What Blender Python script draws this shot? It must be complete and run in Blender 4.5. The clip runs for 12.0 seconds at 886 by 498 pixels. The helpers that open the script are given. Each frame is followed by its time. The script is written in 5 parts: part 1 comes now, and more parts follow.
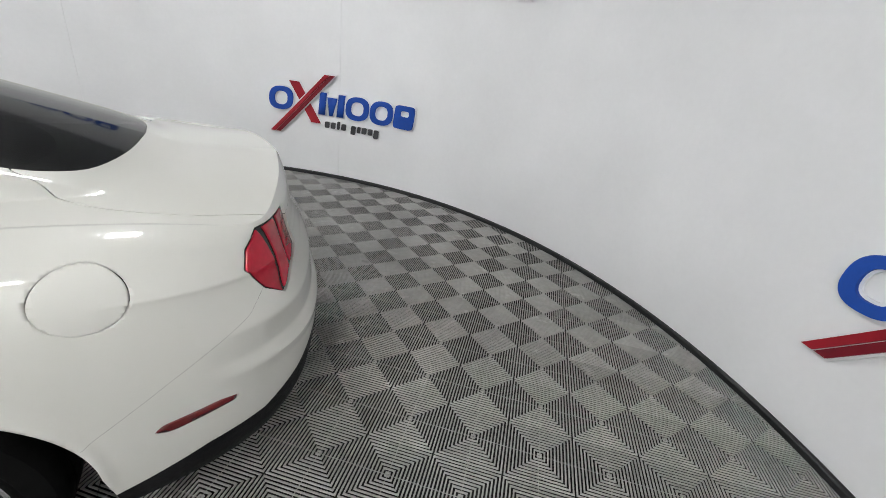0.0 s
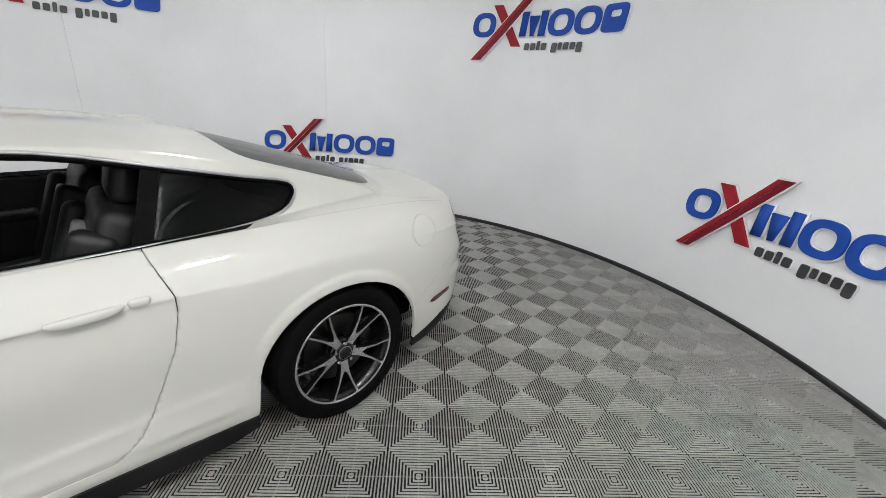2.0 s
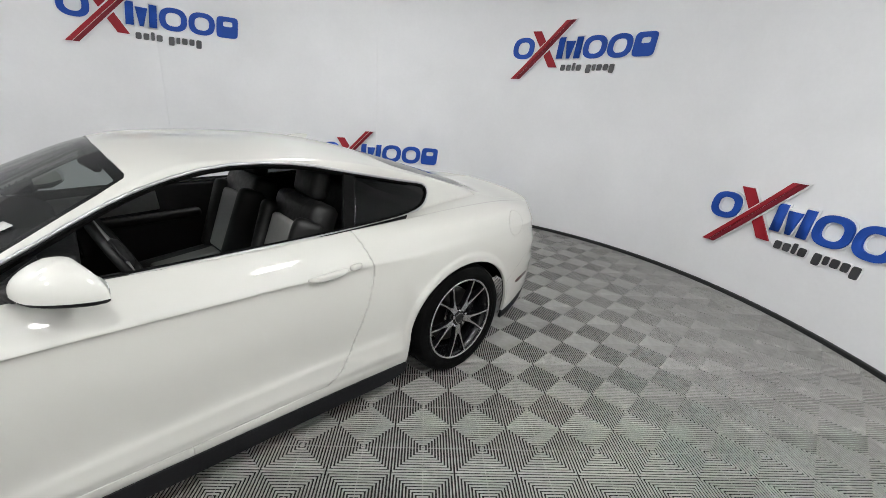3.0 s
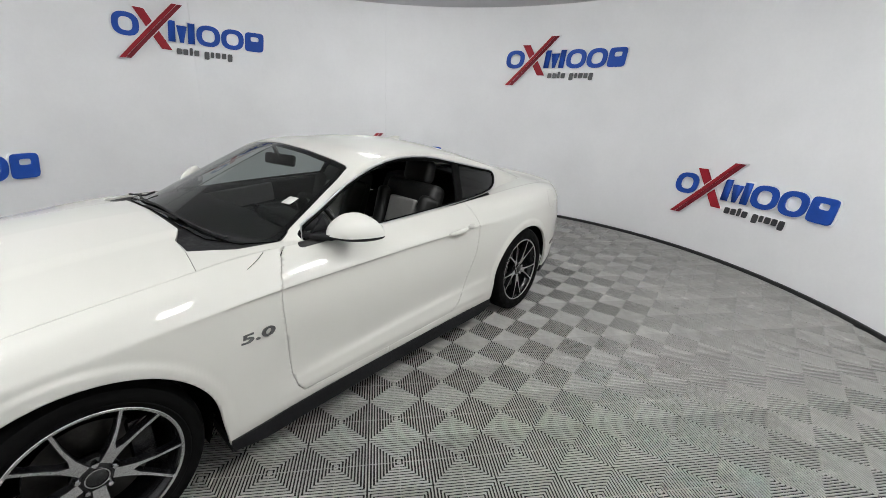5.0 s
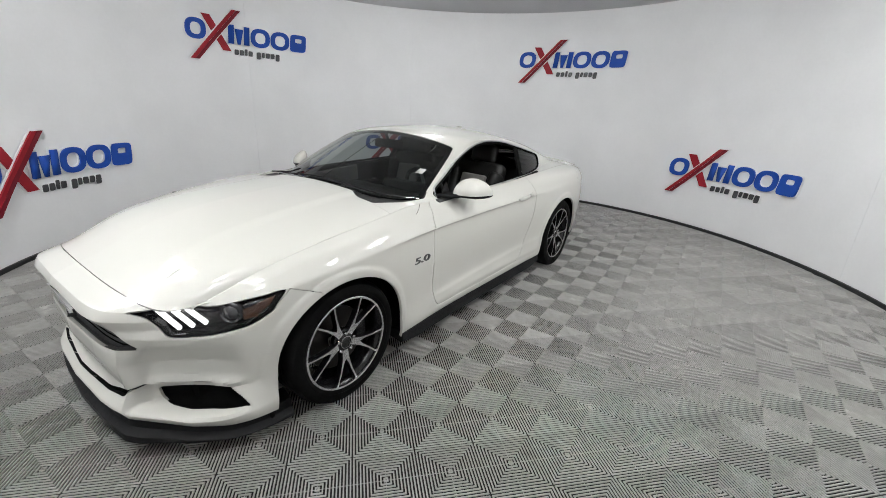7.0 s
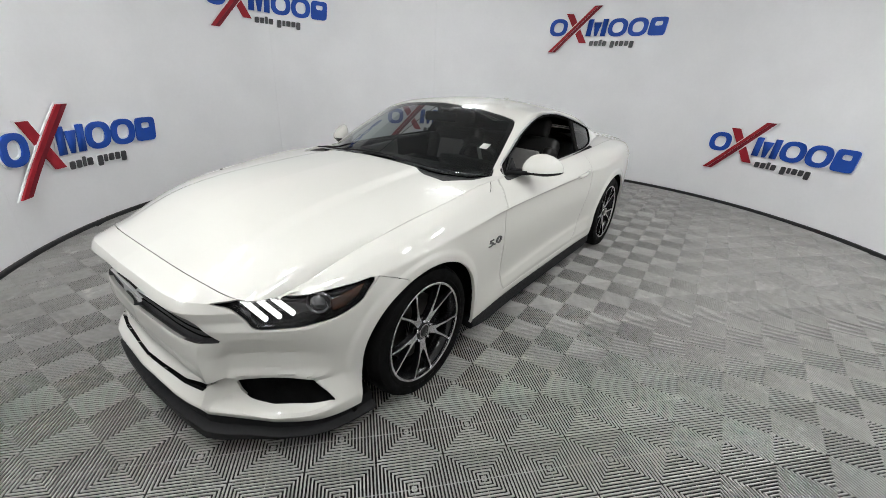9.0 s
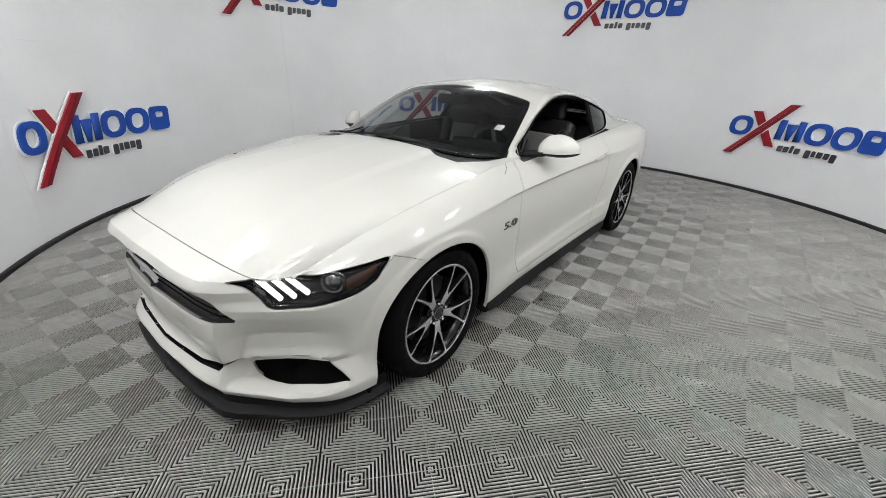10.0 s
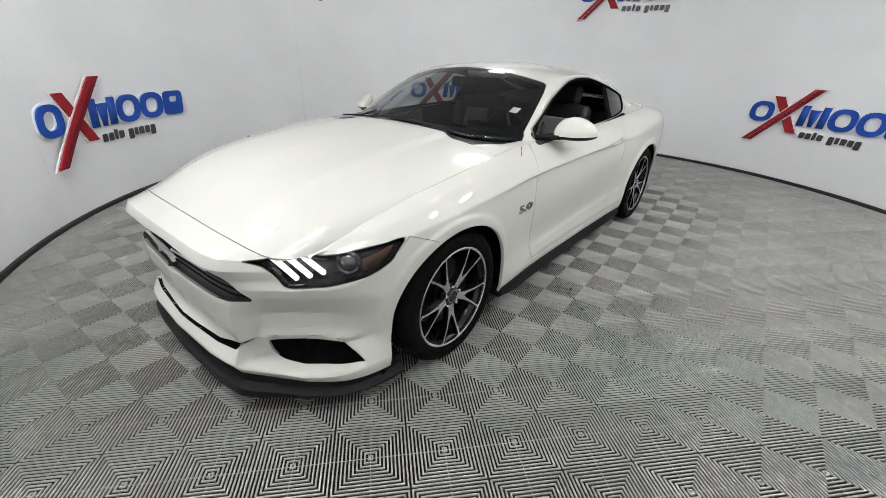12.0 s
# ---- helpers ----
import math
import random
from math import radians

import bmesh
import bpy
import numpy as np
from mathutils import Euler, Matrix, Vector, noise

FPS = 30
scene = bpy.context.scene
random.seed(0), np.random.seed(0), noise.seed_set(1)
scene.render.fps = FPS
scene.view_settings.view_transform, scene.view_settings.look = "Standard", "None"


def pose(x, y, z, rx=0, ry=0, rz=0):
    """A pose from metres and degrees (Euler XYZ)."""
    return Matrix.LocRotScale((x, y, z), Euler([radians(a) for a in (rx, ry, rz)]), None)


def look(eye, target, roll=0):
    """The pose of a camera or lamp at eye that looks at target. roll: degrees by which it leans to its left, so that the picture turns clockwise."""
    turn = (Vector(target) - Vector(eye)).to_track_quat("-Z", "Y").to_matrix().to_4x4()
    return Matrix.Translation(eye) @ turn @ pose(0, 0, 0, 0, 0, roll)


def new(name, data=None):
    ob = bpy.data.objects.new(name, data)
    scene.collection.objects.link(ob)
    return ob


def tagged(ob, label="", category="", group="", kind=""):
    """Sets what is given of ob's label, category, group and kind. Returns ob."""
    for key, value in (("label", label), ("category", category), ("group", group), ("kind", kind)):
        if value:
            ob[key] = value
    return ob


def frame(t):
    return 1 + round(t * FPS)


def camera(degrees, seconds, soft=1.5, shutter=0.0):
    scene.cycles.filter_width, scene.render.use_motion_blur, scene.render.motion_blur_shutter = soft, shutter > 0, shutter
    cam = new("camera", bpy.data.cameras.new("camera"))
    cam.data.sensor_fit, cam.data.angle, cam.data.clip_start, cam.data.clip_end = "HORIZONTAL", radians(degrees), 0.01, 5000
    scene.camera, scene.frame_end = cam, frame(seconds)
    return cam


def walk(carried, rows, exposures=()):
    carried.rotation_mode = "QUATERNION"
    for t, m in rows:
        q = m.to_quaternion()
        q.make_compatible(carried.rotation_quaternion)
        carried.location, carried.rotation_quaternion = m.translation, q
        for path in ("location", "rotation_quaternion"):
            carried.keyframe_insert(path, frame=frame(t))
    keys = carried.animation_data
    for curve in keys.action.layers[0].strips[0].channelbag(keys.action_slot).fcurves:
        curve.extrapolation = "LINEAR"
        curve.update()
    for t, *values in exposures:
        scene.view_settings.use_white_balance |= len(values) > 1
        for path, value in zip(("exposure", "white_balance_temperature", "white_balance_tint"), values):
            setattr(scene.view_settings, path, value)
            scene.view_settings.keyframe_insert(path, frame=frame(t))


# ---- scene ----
cam = camera(94.73, 12.0, soft=0.5)
PATH = [
    (0, (3.4732, -1.8608, 1.4295), (4.4114, -0.3011, 0.6005), 7.81),
    (0.5, (3.1040, -2.0438, 1.4626), (4.1482, -0.5456, 0.6472), 5.44),
    (1, (2.6581, -2.0909, 1.4551), (3.9043, -0.7152, 0.7107), 6.02),
    (1.5, (2.2692, -2.1831, 1.4676), (3.6021, -0.8661, 0.7683), 5.48),
    (2, (1.8664, -2.3244, 1.4948), (3.2005, -1.0017, 0.8087), 4.18),
    (2.5, (1.4801, -2.3246, 1.4986), (2.8117, -0.9905, 0.8301), 3.81),
    (3, (1.0892, -2.3431, 1.5288), (2.4213, -1.0000, 0.8796), 3.85),
    (3.5, (0.7472, -2.4442, 1.5488), (2.0946, -1.1157, 0.9011), 3.78),
    (5.5, (-0.3603, -2.3177, 1.5415), (1.1424, -1.1626, 0.9030), 2.51),
    (6, (-0.6482, -2.2878, 1.5451), (0.8683, -1.1483, 0.9113), 2.46),
    (6.5, (-0.9800, -2.2510, 1.5347), (0.5445, -1.1232, 0.8991), 2.57),
    (7, (-1.1997, -2.3195, 1.5190), (0.3240, -1.2062, 0.8566), 2.78),
    (9, (-1.3144, -1.9054, 1.4731), (0.1734, -0.8120, 0.7044), 2.69),
    (9.5, (-1.3124, -1.8876, 1.4414), (0.1541, -0.7799, 0.6524), 2.25),
    (10, (-1.3163, -1.8873, 1.4150), (0.1263, -0.7621, 0.6070), 1.86),
    (10.5, (-1.3313, -1.8805, 1.3915), (0.0921, -0.7442, 0.5653), 1.62),
    (11, (-1.3400, -1.8798, 1.3811), (0.0708, -0.7396, 0.5387), 1.67),
    (11.5, (-1.3346, -1.8743, 1.3812), (0.0689, -0.7316, 0.5300), 1.79),
    (12, (-1.3327, -1.8704, 1.3816), (0.0650, -0.7252, 0.5244), 1.78),
]
walk(cam, [(t, look(eye, target, roll)) for t, eye, target, roll in PATH],
     exposures=((0, 0.15), (1, 0.12), (2, 0.08), (3.5, 0.08), (6, -0.06), (12, -0.05)))

# ---------------------------------------------------------------- light
world = bpy.data.worlds.new("dim_hall")
world.use_nodes = True
world.node_tree.nodes["Background"].inputs[0].default_value = (0.9, 0.95, 1.0, 1)
world.node_tree.nodes["Background"].inputs[1].default_value = 0.05
scene.world = world
scene.view_settings.exposure = 0.0
PANEL_POWER = 84.0

# ---------------------------------------------------------------- materials


def material(name, colour, rough=0.5, metal=0.0, coat=0.0, grain=0.0, scale=40.0, bump=0.0, bump_scale=200.0,
             stain=0.0, stain_scale=2.0, piece=0.0, spec=0.5, emit=0.0, coat_rough=0.03):
    """Principled surface with grain and stains at two scales, fine relief and a shade of its own for each piece."""
    m = bpy.data.materials.new(name)
    m.use_nodes = True
    nodes, links = m.node_tree.nodes, m.node_tree.links
    p = nodes["Principled BSDF"]
    p.inputs["Base Color"].default_value = (*colour, 1)
    p.inputs["Roughness"].default_value = rough
    p.inputs["Metallic"].default_value = metal
    p.inputs["Coat Weight"].default_value = coat
    p.inputs["Coat Roughness"].default_value = coat_rough
    p.inputs["Specular IOR Level"].default_value = spec
    if emit:
        p.inputs["Emission Color"].default_value = (*colour, 1)
        p.inputs["Emission Strength"].default_value = emit
    where = nodes.new("ShaderNodeTexCoord").outputs["Object"]
    value = None

    def mul(a, b):
        n = nodes.new("ShaderNodeMath")
        n.operation = "MULTIPLY"
        links.new(a, n.inputs[0])
        links.new(b, n.inputs[1])
        return n.outputs[0]

    def noise_range(size, spread, detail):
        t = nodes.new("ShaderNodeTexNoise")
        t.inputs["Scale"].default_value, t.inputs["Detail"].default_value = size, detail
        links.new(where, t.inputs["Vector"])
        r = nodes.new("ShaderNodeMapRange")
        r.inputs["From Min"].default_value, r.inputs["From Max"].default_value = 0.25, 0.75
        r.inputs["To Min"].default_value, r.inputs["To Max"].default_value = 1 - spread, 1 + spread
        links.new(t.outputs["Fac"], r.inputs["Value"])
        return r.outputs[0]

    for size, spread, detail in ((scale, grain, 4), (stain_scale, stain, 6)):
        if spread:
            n = noise_range(size, spread, detail)
            value = n if value is None else mul(value, n)
    if piece:
        r = nodes.new("ShaderNodeMapRange")
        r.inputs["To Min"].default_value, r.inputs["To Max"].default_value = 1 - piece, 1 + piece
        links.new(nodes.new("ShaderNodeObjectInfo").outputs["Random"], r.inputs["Value"])
        value = r.outputs[0] if value is None else mul(value, r.outputs[0])
    if value is not None:
        mix = nodes.new("ShaderNodeVectorMath")
        mix.operation = "SCALE"
        mix.inputs[0].default_value = colour
        links.new(value, mix.inputs["Scale"])
        links.new(mix.outputs[0], p.inputs["Base Color"])
        rr = nodes.new("ShaderNodeMath")
        rr.operation = "MULTIPLY"
        rr.inputs[1].default_value = rough
        links.new(value, rr.inputs[0])
        links.new(rr.outputs[0], p.inputs["Roughness"])
    if bump:
        t = nodes.new("ShaderNodeTexNoise")
        t.inputs["Scale"].default_value = bump_scale
        links.new(where, t.inputs["Vector"])
        b = nodes.new("ShaderNodeBump")
        b.inputs["Strength"].default_value, b.inputs["Distance"].default_value = bump, 0.002
        links.new(t.outputs["Fac"], b.inputs["Height"])
        links.new(b.outputs[0], p.inputs["Normal"])
    return m


def glass_sheet(name, tint, gloss=1.45, rough=0.02):
    """A thin pane: light goes straight through, tinted; Fresnel drives its gloss."""
    m = bpy.data.materials.new(name)
    m.use_nodes = True
    nodes, links = m.node_tree.nodes, m.node_tree.links
    nodes.remove(nodes["Principled BSDF"])
    clear, shine, mix = nodes.new("ShaderNodeBsdfTransparent"), nodes.new("ShaderNodeBsdfGlossy"), nodes.new("ShaderNodeMixShader")
    clear.inputs[0].default_value = (*tint, 1)
    shine.inputs["Roughness"].default_value = rough
    f = nodes.new("ShaderNodeFresnel")
    f.inputs["IOR"].default_value = gloss
    links.new(f.outputs[0], mix.inputs[0])
    links.new(clear.outputs[0], mix.inputs[1])
    links.new(shine.outputs[0], mix.inputs[2])
    links.new(mix.outputs[0], nodes["Material Output"].inputs[0])
    return m


PAINT = material("pearl_white_paint", (0.56, 0.553, 0.516), 0.42, spec=0.12, coat=0.9, grain=0.012, scale=900, stain=0.015, stain_scale=1.3, coat_rough=0.035)
BLACK_PLASTIC = material("black_plastic", (0.007, 0.007, 0.0078), 0.62, spec=0.22, grain=0.15, scale=60, bump=0.15, bump_scale=700)
GRILLE_GREY = material("dark_grey_mesh", (0.030, 0.030, 0.031), 0.5, grain=0.3, scale=160, bump=0.4, bump_scale=260)
LAMP_GREY = material("lamp_metal", (0.22, 0.22, 0.225), 0.22, metal=0.7, grain=0.06, scale=60)
GLOSS_BLACK = material("gloss_black", (0.012, 0.012, 0.013), 0.12, grain=0.1, scale=30)
DARK = material("dark_cavity", (0.004, 0.004, 0.004), 0.9, spec=0.1, grain=0.2, scale=20)
TRIM_GREY = material("satin_grey_trim", (0.42, 0.42, 0.425), 0.3, metal=0.6, grain=0.05, scale=80)
RUBBER = material("tyre_rubber", (0.0035, 0.0035, 0.0035), 0.7, spec=0.06, grain=0.25, scale=25, bump=0.25, bump_scale=350, stain=0.2, stain_scale=6)
ALLOY = material("machined_alloy", (0.80, 0.80, 0.82), 0.24, metal=1.0, grain=0.08, scale=300, bump=0.04, bump_scale=900)
DARK_ALLOY = material("dark_painted_alloy", (0.006, 0.006, 0.007), 0.22, metal=0.0, grain=0.08, scale=120)
STEEL = material("brake_steel", (0.05, 0.048, 0.046), 0.35, metal=1.0, grain=0.15, scale=90)
CHROME = material("chrome", (0.75, 0.75, 0.76), 0.08, metal=1.0, grain=0.03, scale=50)
BRIGHT = material("bright_metal", (0.80, 0.80, 0.81), 0.20, metal=0.25, grain=0.04, scale=80)
LAMP_RED = material("red_lens", (0.36, 0.006, 0.022), 0.12, coat=0.35, spec=0.25, grain=0.12, scale=60)
MARKER_RED = material("dark_red_lens", (0.11, 0.005, 0.008), 0.2, coat=0.8, grain=0.1, scale=60)
AMBER = material("amber_lens", (0.11, 0.032, 0.012), 0.2, coat=0.8, grain=0.12, scale=60)
RUNNING = material("running_light", (1.0, 1.0, 1.0), 0.3, emit=2.2)
GLASS = glass_sheet("windscreen_glass", (0.30, 0.34, 0.33), 1.65)
TINTED = glass_sheet("tinted_glass", (0.10, 0.105, 0.11), 1.36, 0.07)
LENS = glass_sheet("lamp_lens", (0.72, 0.72, 0.72))
LEATHER = material("black_leather", (0.007, 0.0068, 0.0068), 0.55, grain=0.2, scale=35, bump=0.3, bump_scale=260)
PALE_LEATHER = material("pale_grey_leather", (0.30, 0.295, 0.282), 0.5, grain=0.08, scale=35, bump=0.3, bump_scale=260)
DASH = material("dashboard_vinyl", (0.02, 0.02, 0.021), 0.6, grain=0.15, scale=50, bump=0.3, bump_scale=300)
PAPER = material("paper_sticker", (0.55, 0.55, 0.53), 0.6, grain=0.05, scale=60)
INK = material("print_ink", (0.05, 0.05, 0.06), 0.6, grain=0.1, scale=60)
MIRROR = material("mirror_glass", (0.85, 0.86, 0.87), 0.02, metal=1.0)

WALL = material("white_vinyl_wall", (0.82, 0.82, 0.83), 0.55, grain=0.012, scale=30, stain=0.05, stain_scale=1.3, bump=0.05, bump_scale=60)
SKIRT = material("black_base_trim", (0.012, 0.012, 0.013), 0.5, grain=0.2, scale=30)
CEILING = material("grey_ceiling", (0.60, 0.60, 0.61), 0.8, grain=0.05, scale=40, stain=0.06, stain_scale=0.8)
DIFFUSER = material("led_diffuser", (0.985, 1.0, 0.992), 0.5, emit=PANEL_POWER)
WHITE_FRAME = material("white_metal_frame", (0.7, 0.7, 0.7), 0.4, grain=0.04, scale=60)
TILE = material("grey_floor_plastic", (0.35, 0.344, 0.328), 0.42, spec=0.35, grain=0.12, scale=22, stain=0.16, stain_scale=1.6, piece=0.07, bump=0.1, bump_scale=500)


def scuffed(m, strength, size):
    """Pale dusty smears and dark scuffs over a surface, each with a ragged edge."""
    nodes, links = m.node_tree.nodes, m.node_tree.links
    p = nodes["Principled BSDF"]
    source = p.inputs["Base Color"].links[0].from_socket
    where = nodes.new("ShaderNodeNewGeometry").outputs["Position"]
    for shift, low, gain in ((0.0, 0.60, strength), (7.3, 0.64, -strength * 1.2)):
        offset = nodes.new("ShaderNodeVectorMath")
        offset.inputs[1].default_value = (shift, shift * 0.7, 0)
        links.new(where, offset.inputs[0])
        t = nodes.new("ShaderNodeTexNoise")
        t.inputs["Scale"].default_value, t.inputs["Detail"].default_value, t.inputs["Roughness"].default_value = size, 8, 0.62
        links.new(offset.outputs[0], t.inputs["Vector"])
        r = nodes.new("ShaderNodeMapRange")
        r.inputs["From Min"].default_value, r.inputs["From Max"].default_value = low, low + 0.09
        r.inputs["To Min"].default_value, r.inputs["To Max"].default_value = 1.0, 1.0 + gain
        links.new(t.outputs["Fac"], r.inputs["Value"])
        k = nodes.new("ShaderNodeVectorMath")
        k.operation = "SCALE"
        links.new(source, k.inputs[0])
        links.new(r.outputs[0], k.inputs["Scale"])
        source = k.outputs[0]
    links.new(source, p.inputs["Base Color"])


scuffed(TILE, 0.32, 5.5)
UNDERFLOOR = material("dark_underfloor", (0.006, 0.006, 0.006), 0.8, grain=0.3, scale=10)
SIGN_BLUE = material("blue_sign_plastic", (0.010, 0.065, 0.36), 0.6, grain=0.06, scale=20, spec=0.3)
SIGN_RED = material("red_sign_plastic", (0.30, 0.008, 0.018), 0.6, grain=0.06, scale=20, spec=0.3)
SIGN_DEEP_RED = material("deep_red_sign_plastic", (0.17, 0.005, 0.014), 0.6, grain=0.06, scale=20, spec=0.3)
SIGN_WHITE = material("white_sign_board", (0.80, 0.80, 0.81), 0.4, grain=0.02, scale=20)
SIGN_GREY = material("charcoal_sign_plastic", (0.045, 0.045, 0.05), 0.4, grain=0.06, scale=20)

# ---------------------------------------------------------------- mesh tools


def part(name, data, mat, parent=None, label="", smooth=True):
    """Links a bmesh, or (vertices, faces), as one mesh object under its thing."""
    me = bpy.data.meshes.new(name)
    if isinstance(data, tuple):
        me.from_pydata([tuple(v) for v in data[0]], [], [tuple(f) for f in data[1]])
    else:
        data.to_mesh(me)
        data.free()
    me.materials.append(mat)
    me.validate()
    me.polygons.foreach_set("use_smooth", [smooth] * len(me.polygons))
    ob = new(name, me)
    if parent:
        ob.parent = parent
    if label:
        ob["label"] = label
    return ob


def thing(name, label, category, group="", at=(0, 0, 0)):
    ob = new(name)
    ob.location = at
    ob.empty_display_size = 0.1
    return tagged(ob, label, category, group)


def sharpen(bm, degrees=35):
    for e in bm.edges:
        e.smooth = len(e.link_faces) != 2 or e.calc_face_angle(0) < radians(degrees)
    return bm


def box_bm(size, at=(0, 0, 0), bevel=0.0, segments=2, turn=None):
    bm = bmesh.new()
    bmesh.ops.create_cube(bm, size=1)
    bmesh.ops.scale(bm, vec=size, verts=bm.verts)
    if bevel:
        bmesh.ops.bevel(bm, geom=list(bm.edges), offset=bevel, segments=segments, profile=0.5, affect="EDGES")
    m = Matrix.Translation(at) @ (turn or Matrix.Identity(4))
    bmesh.ops.transform(bm, matrix=m, verts=bm.verts)
    return sharpen(bm)


def lathe_bm(profile, steps=64, axis="Y", closed=False):
    """Turns (radius, along) points about an axis."""
    bm = bmesh.new()
    rings = []
    for k in range(steps):
        a = 2 * math.pi * k / steps
        ring = []
        for r, d in profile:
            c = (r * math.cos(a), d, r * math.sin(a)) if axis == "Y" else (r * math.cos(a), r * math.sin(a), d)
            ring.append(bm.verts.new(c))
        rings.append(ring)
    n = len(profile)
    for k in range(steps):
        a, b = rings[k], rings[(k + 1) % steps]
        for i in range(n if closed else n - 1):
            j = (i + 1) % n
            bm.faces.new((a[i], a[j], b[j], b[i]))
    bmesh.ops.recalc_face_normals(bm, faces=bm.faces)
    return sharpen(bm, 30)


def prism_bm(outline, depth, hole=None, place=None):
    """A flat outline (u, v), with or without a hole of as many corners, extruded by depth and laid by place(u, v, d)."""
    bm = bmesh.new()
    place = place or (lambda u, v, d: (u, v, d))
    layers = []
    for d in (0.0, depth):
        layers.append([[bm.verts.new(place(u, v, d)) for u, v in ring] for ring in ([outline] if hole is None else [outline, hole])])
    n = len(outline)
    if hole is None:
        bm.faces.new(layers[1][0])
        bm.faces.new(list(reversed(layers[0][0])))
    else:
        for k in range(n):
            j = (k + 1) % n
            bm.faces.new((layers[1][0][k], layers[1][0][j], layers[1][1][j], layers[1][1][k]))
            bm.faces.new((layers[0][0][j], layers[0][0][k], layers[0][1][k], layers[0][1][j]))
    for r in range(1 if hole is None else 2):
        for k in range(n):
            j = (k + 1) % n
            bm.faces.new((layers[0][r][k], layers[0][r][j], layers[1][r][j], layers[1][r][k]))
    bmesh.ops.recalc_face_normals(bm, faces=bm.faces)
    return sharpen(bm)


def tube_bm(points, radius, sides=10, close=False):
    """A round bar along points."""
    bm = bmesh.new()
    pts = [Vector(p) for p in points]
    rings = []
    for k, p in enumerate(pts):
        a = pts[k - 1] if (k or close) else p
        b = pts[(k + 1) % len(pts)] if (close or k + 1 < len(pts)) else p
        d = (b - a).normalized()
        side = d.cross(Vector((0.13, 0.21, 0.97))).normalized()
        up = side.cross(d)
        r = radius[k] if isinstance(radius, (list, tuple)) else radius
        rings.append([bm.verts.new(p + r * (math.cos(2 * math.pi * i / sides) * side + math.sin(2 * math.pi * i / sides) * up)) for i in range(sides)])
    for k in range(len(rings) if close else len(rings) - 1):
        a, b = rings[k], rings[(k + 1) % len(rings)]
        for i in range(sides):
            bm.faces.new((a[i], a[(i + 1) % sides], b[(i + 1) % sides], b[i]))
    if not close:
        bm.faces.new(list(reversed(rings[0])))
        bm.faces.new(rings[-1])
    bmesh.ops.recalc_face_normals(bm, faces=bm.faces)
    return sharpen(bm, 50)


def spline(keys, values):
    """A natural cubic through keys; returns a function of an array."""
    x, y = np.array(keys, float), np.array(values, float)
    n, h = len(x), np.diff(x)
    a, b = np.eye(n), np.zeros(n)
    for i in range(1, n - 1):
        a[i, i - 1 : i + 2] = h[i - 1], 2 * (h[i - 1] + h[i]), h[i]
        b[i] = 6 * ((y[i + 1] - y[i]) / h[i] - (y[i] - y[i - 1]) / h[i - 1])
    m = np.linalg.solve(a, b)

    def value(q):
        q = np.clip(np.asarray(q, float), x[0], x[-1])
        i = np.clip(np.searchsorted(x, q) - 1, 0, n - 2)
        u, w = x[i + 1] - q, q - x[i]
        return (m[i] * u**3 + m[i + 1] * w**3) / (6 * h[i]) + (y[i] / h[i] - m[i] * h[i] / 6) * u + (y[i + 1] / h[i] - m[i + 1] * h[i] / 6) * w

    return value


def rounded(points, per=6, closed=True):
    """A smooth outline through points."""
    p = np.array(points, float)
    if closed:
        p = np.vstack([p, p[:1]])
    t = np.r_[0, np.cumsum(np.sqrt(np.hypot(*np.diff(p, axis=0).T)))]
    out, n = [], len(p)
    for i in range(n - 1):
        p1, p2 = p[i], p[i + 1]
        p0 = p[i - 1] if i else (p[-2] if closed else 2 * p1 - p2)
        p3 = p[i + 2] if i + 2 < n else (p[1] if closed else 2 * p2 - p1)
        for k in range(per):
            s = k / per
            out.append(0.5 * (2 * p1 + (p2 - p0) * s + (2 * p0 - 5 * p1 + 4 * p2 - p3) * s**2 + (3 * p1 - p0 - 3 * p2 + p3) * s**3))
    return [tuple(q) for q in out] + ([] if closed else [tuple(p[-1])])


def outline_field(points):
    """The signed distance to a closed outline, below 0 inside."""
    a = np.array(points, float)
    b = np.roll(a, -1, axis=0)

    def field(u, v):
        q = np.stack([u, v], -1)[:, None, :]
        e, w = b - a, q - a
        s = np.clip((w * e).sum(-1) / ((e * e).sum(-1) + 1e-12), 0, 1)
        far = np.sqrt(((w - s[..., None] * e) ** 2).sum(-1)).min(1)
        up = (a[:, 1] <= q[..., 1]) & (b[:, 1] > q[..., 1])
        down = (a[:, 1] > q[..., 1]) & (b[:, 1] <= q[..., 1])
        side = e[:, 0] * w[..., 1] - e[:, 1] * w[..., 0]
        winding = (up & (side > 0)).sum(1) - (down & (side < 0)).sum(1)
        return np.where(winding != 0, -far, far)

    return field


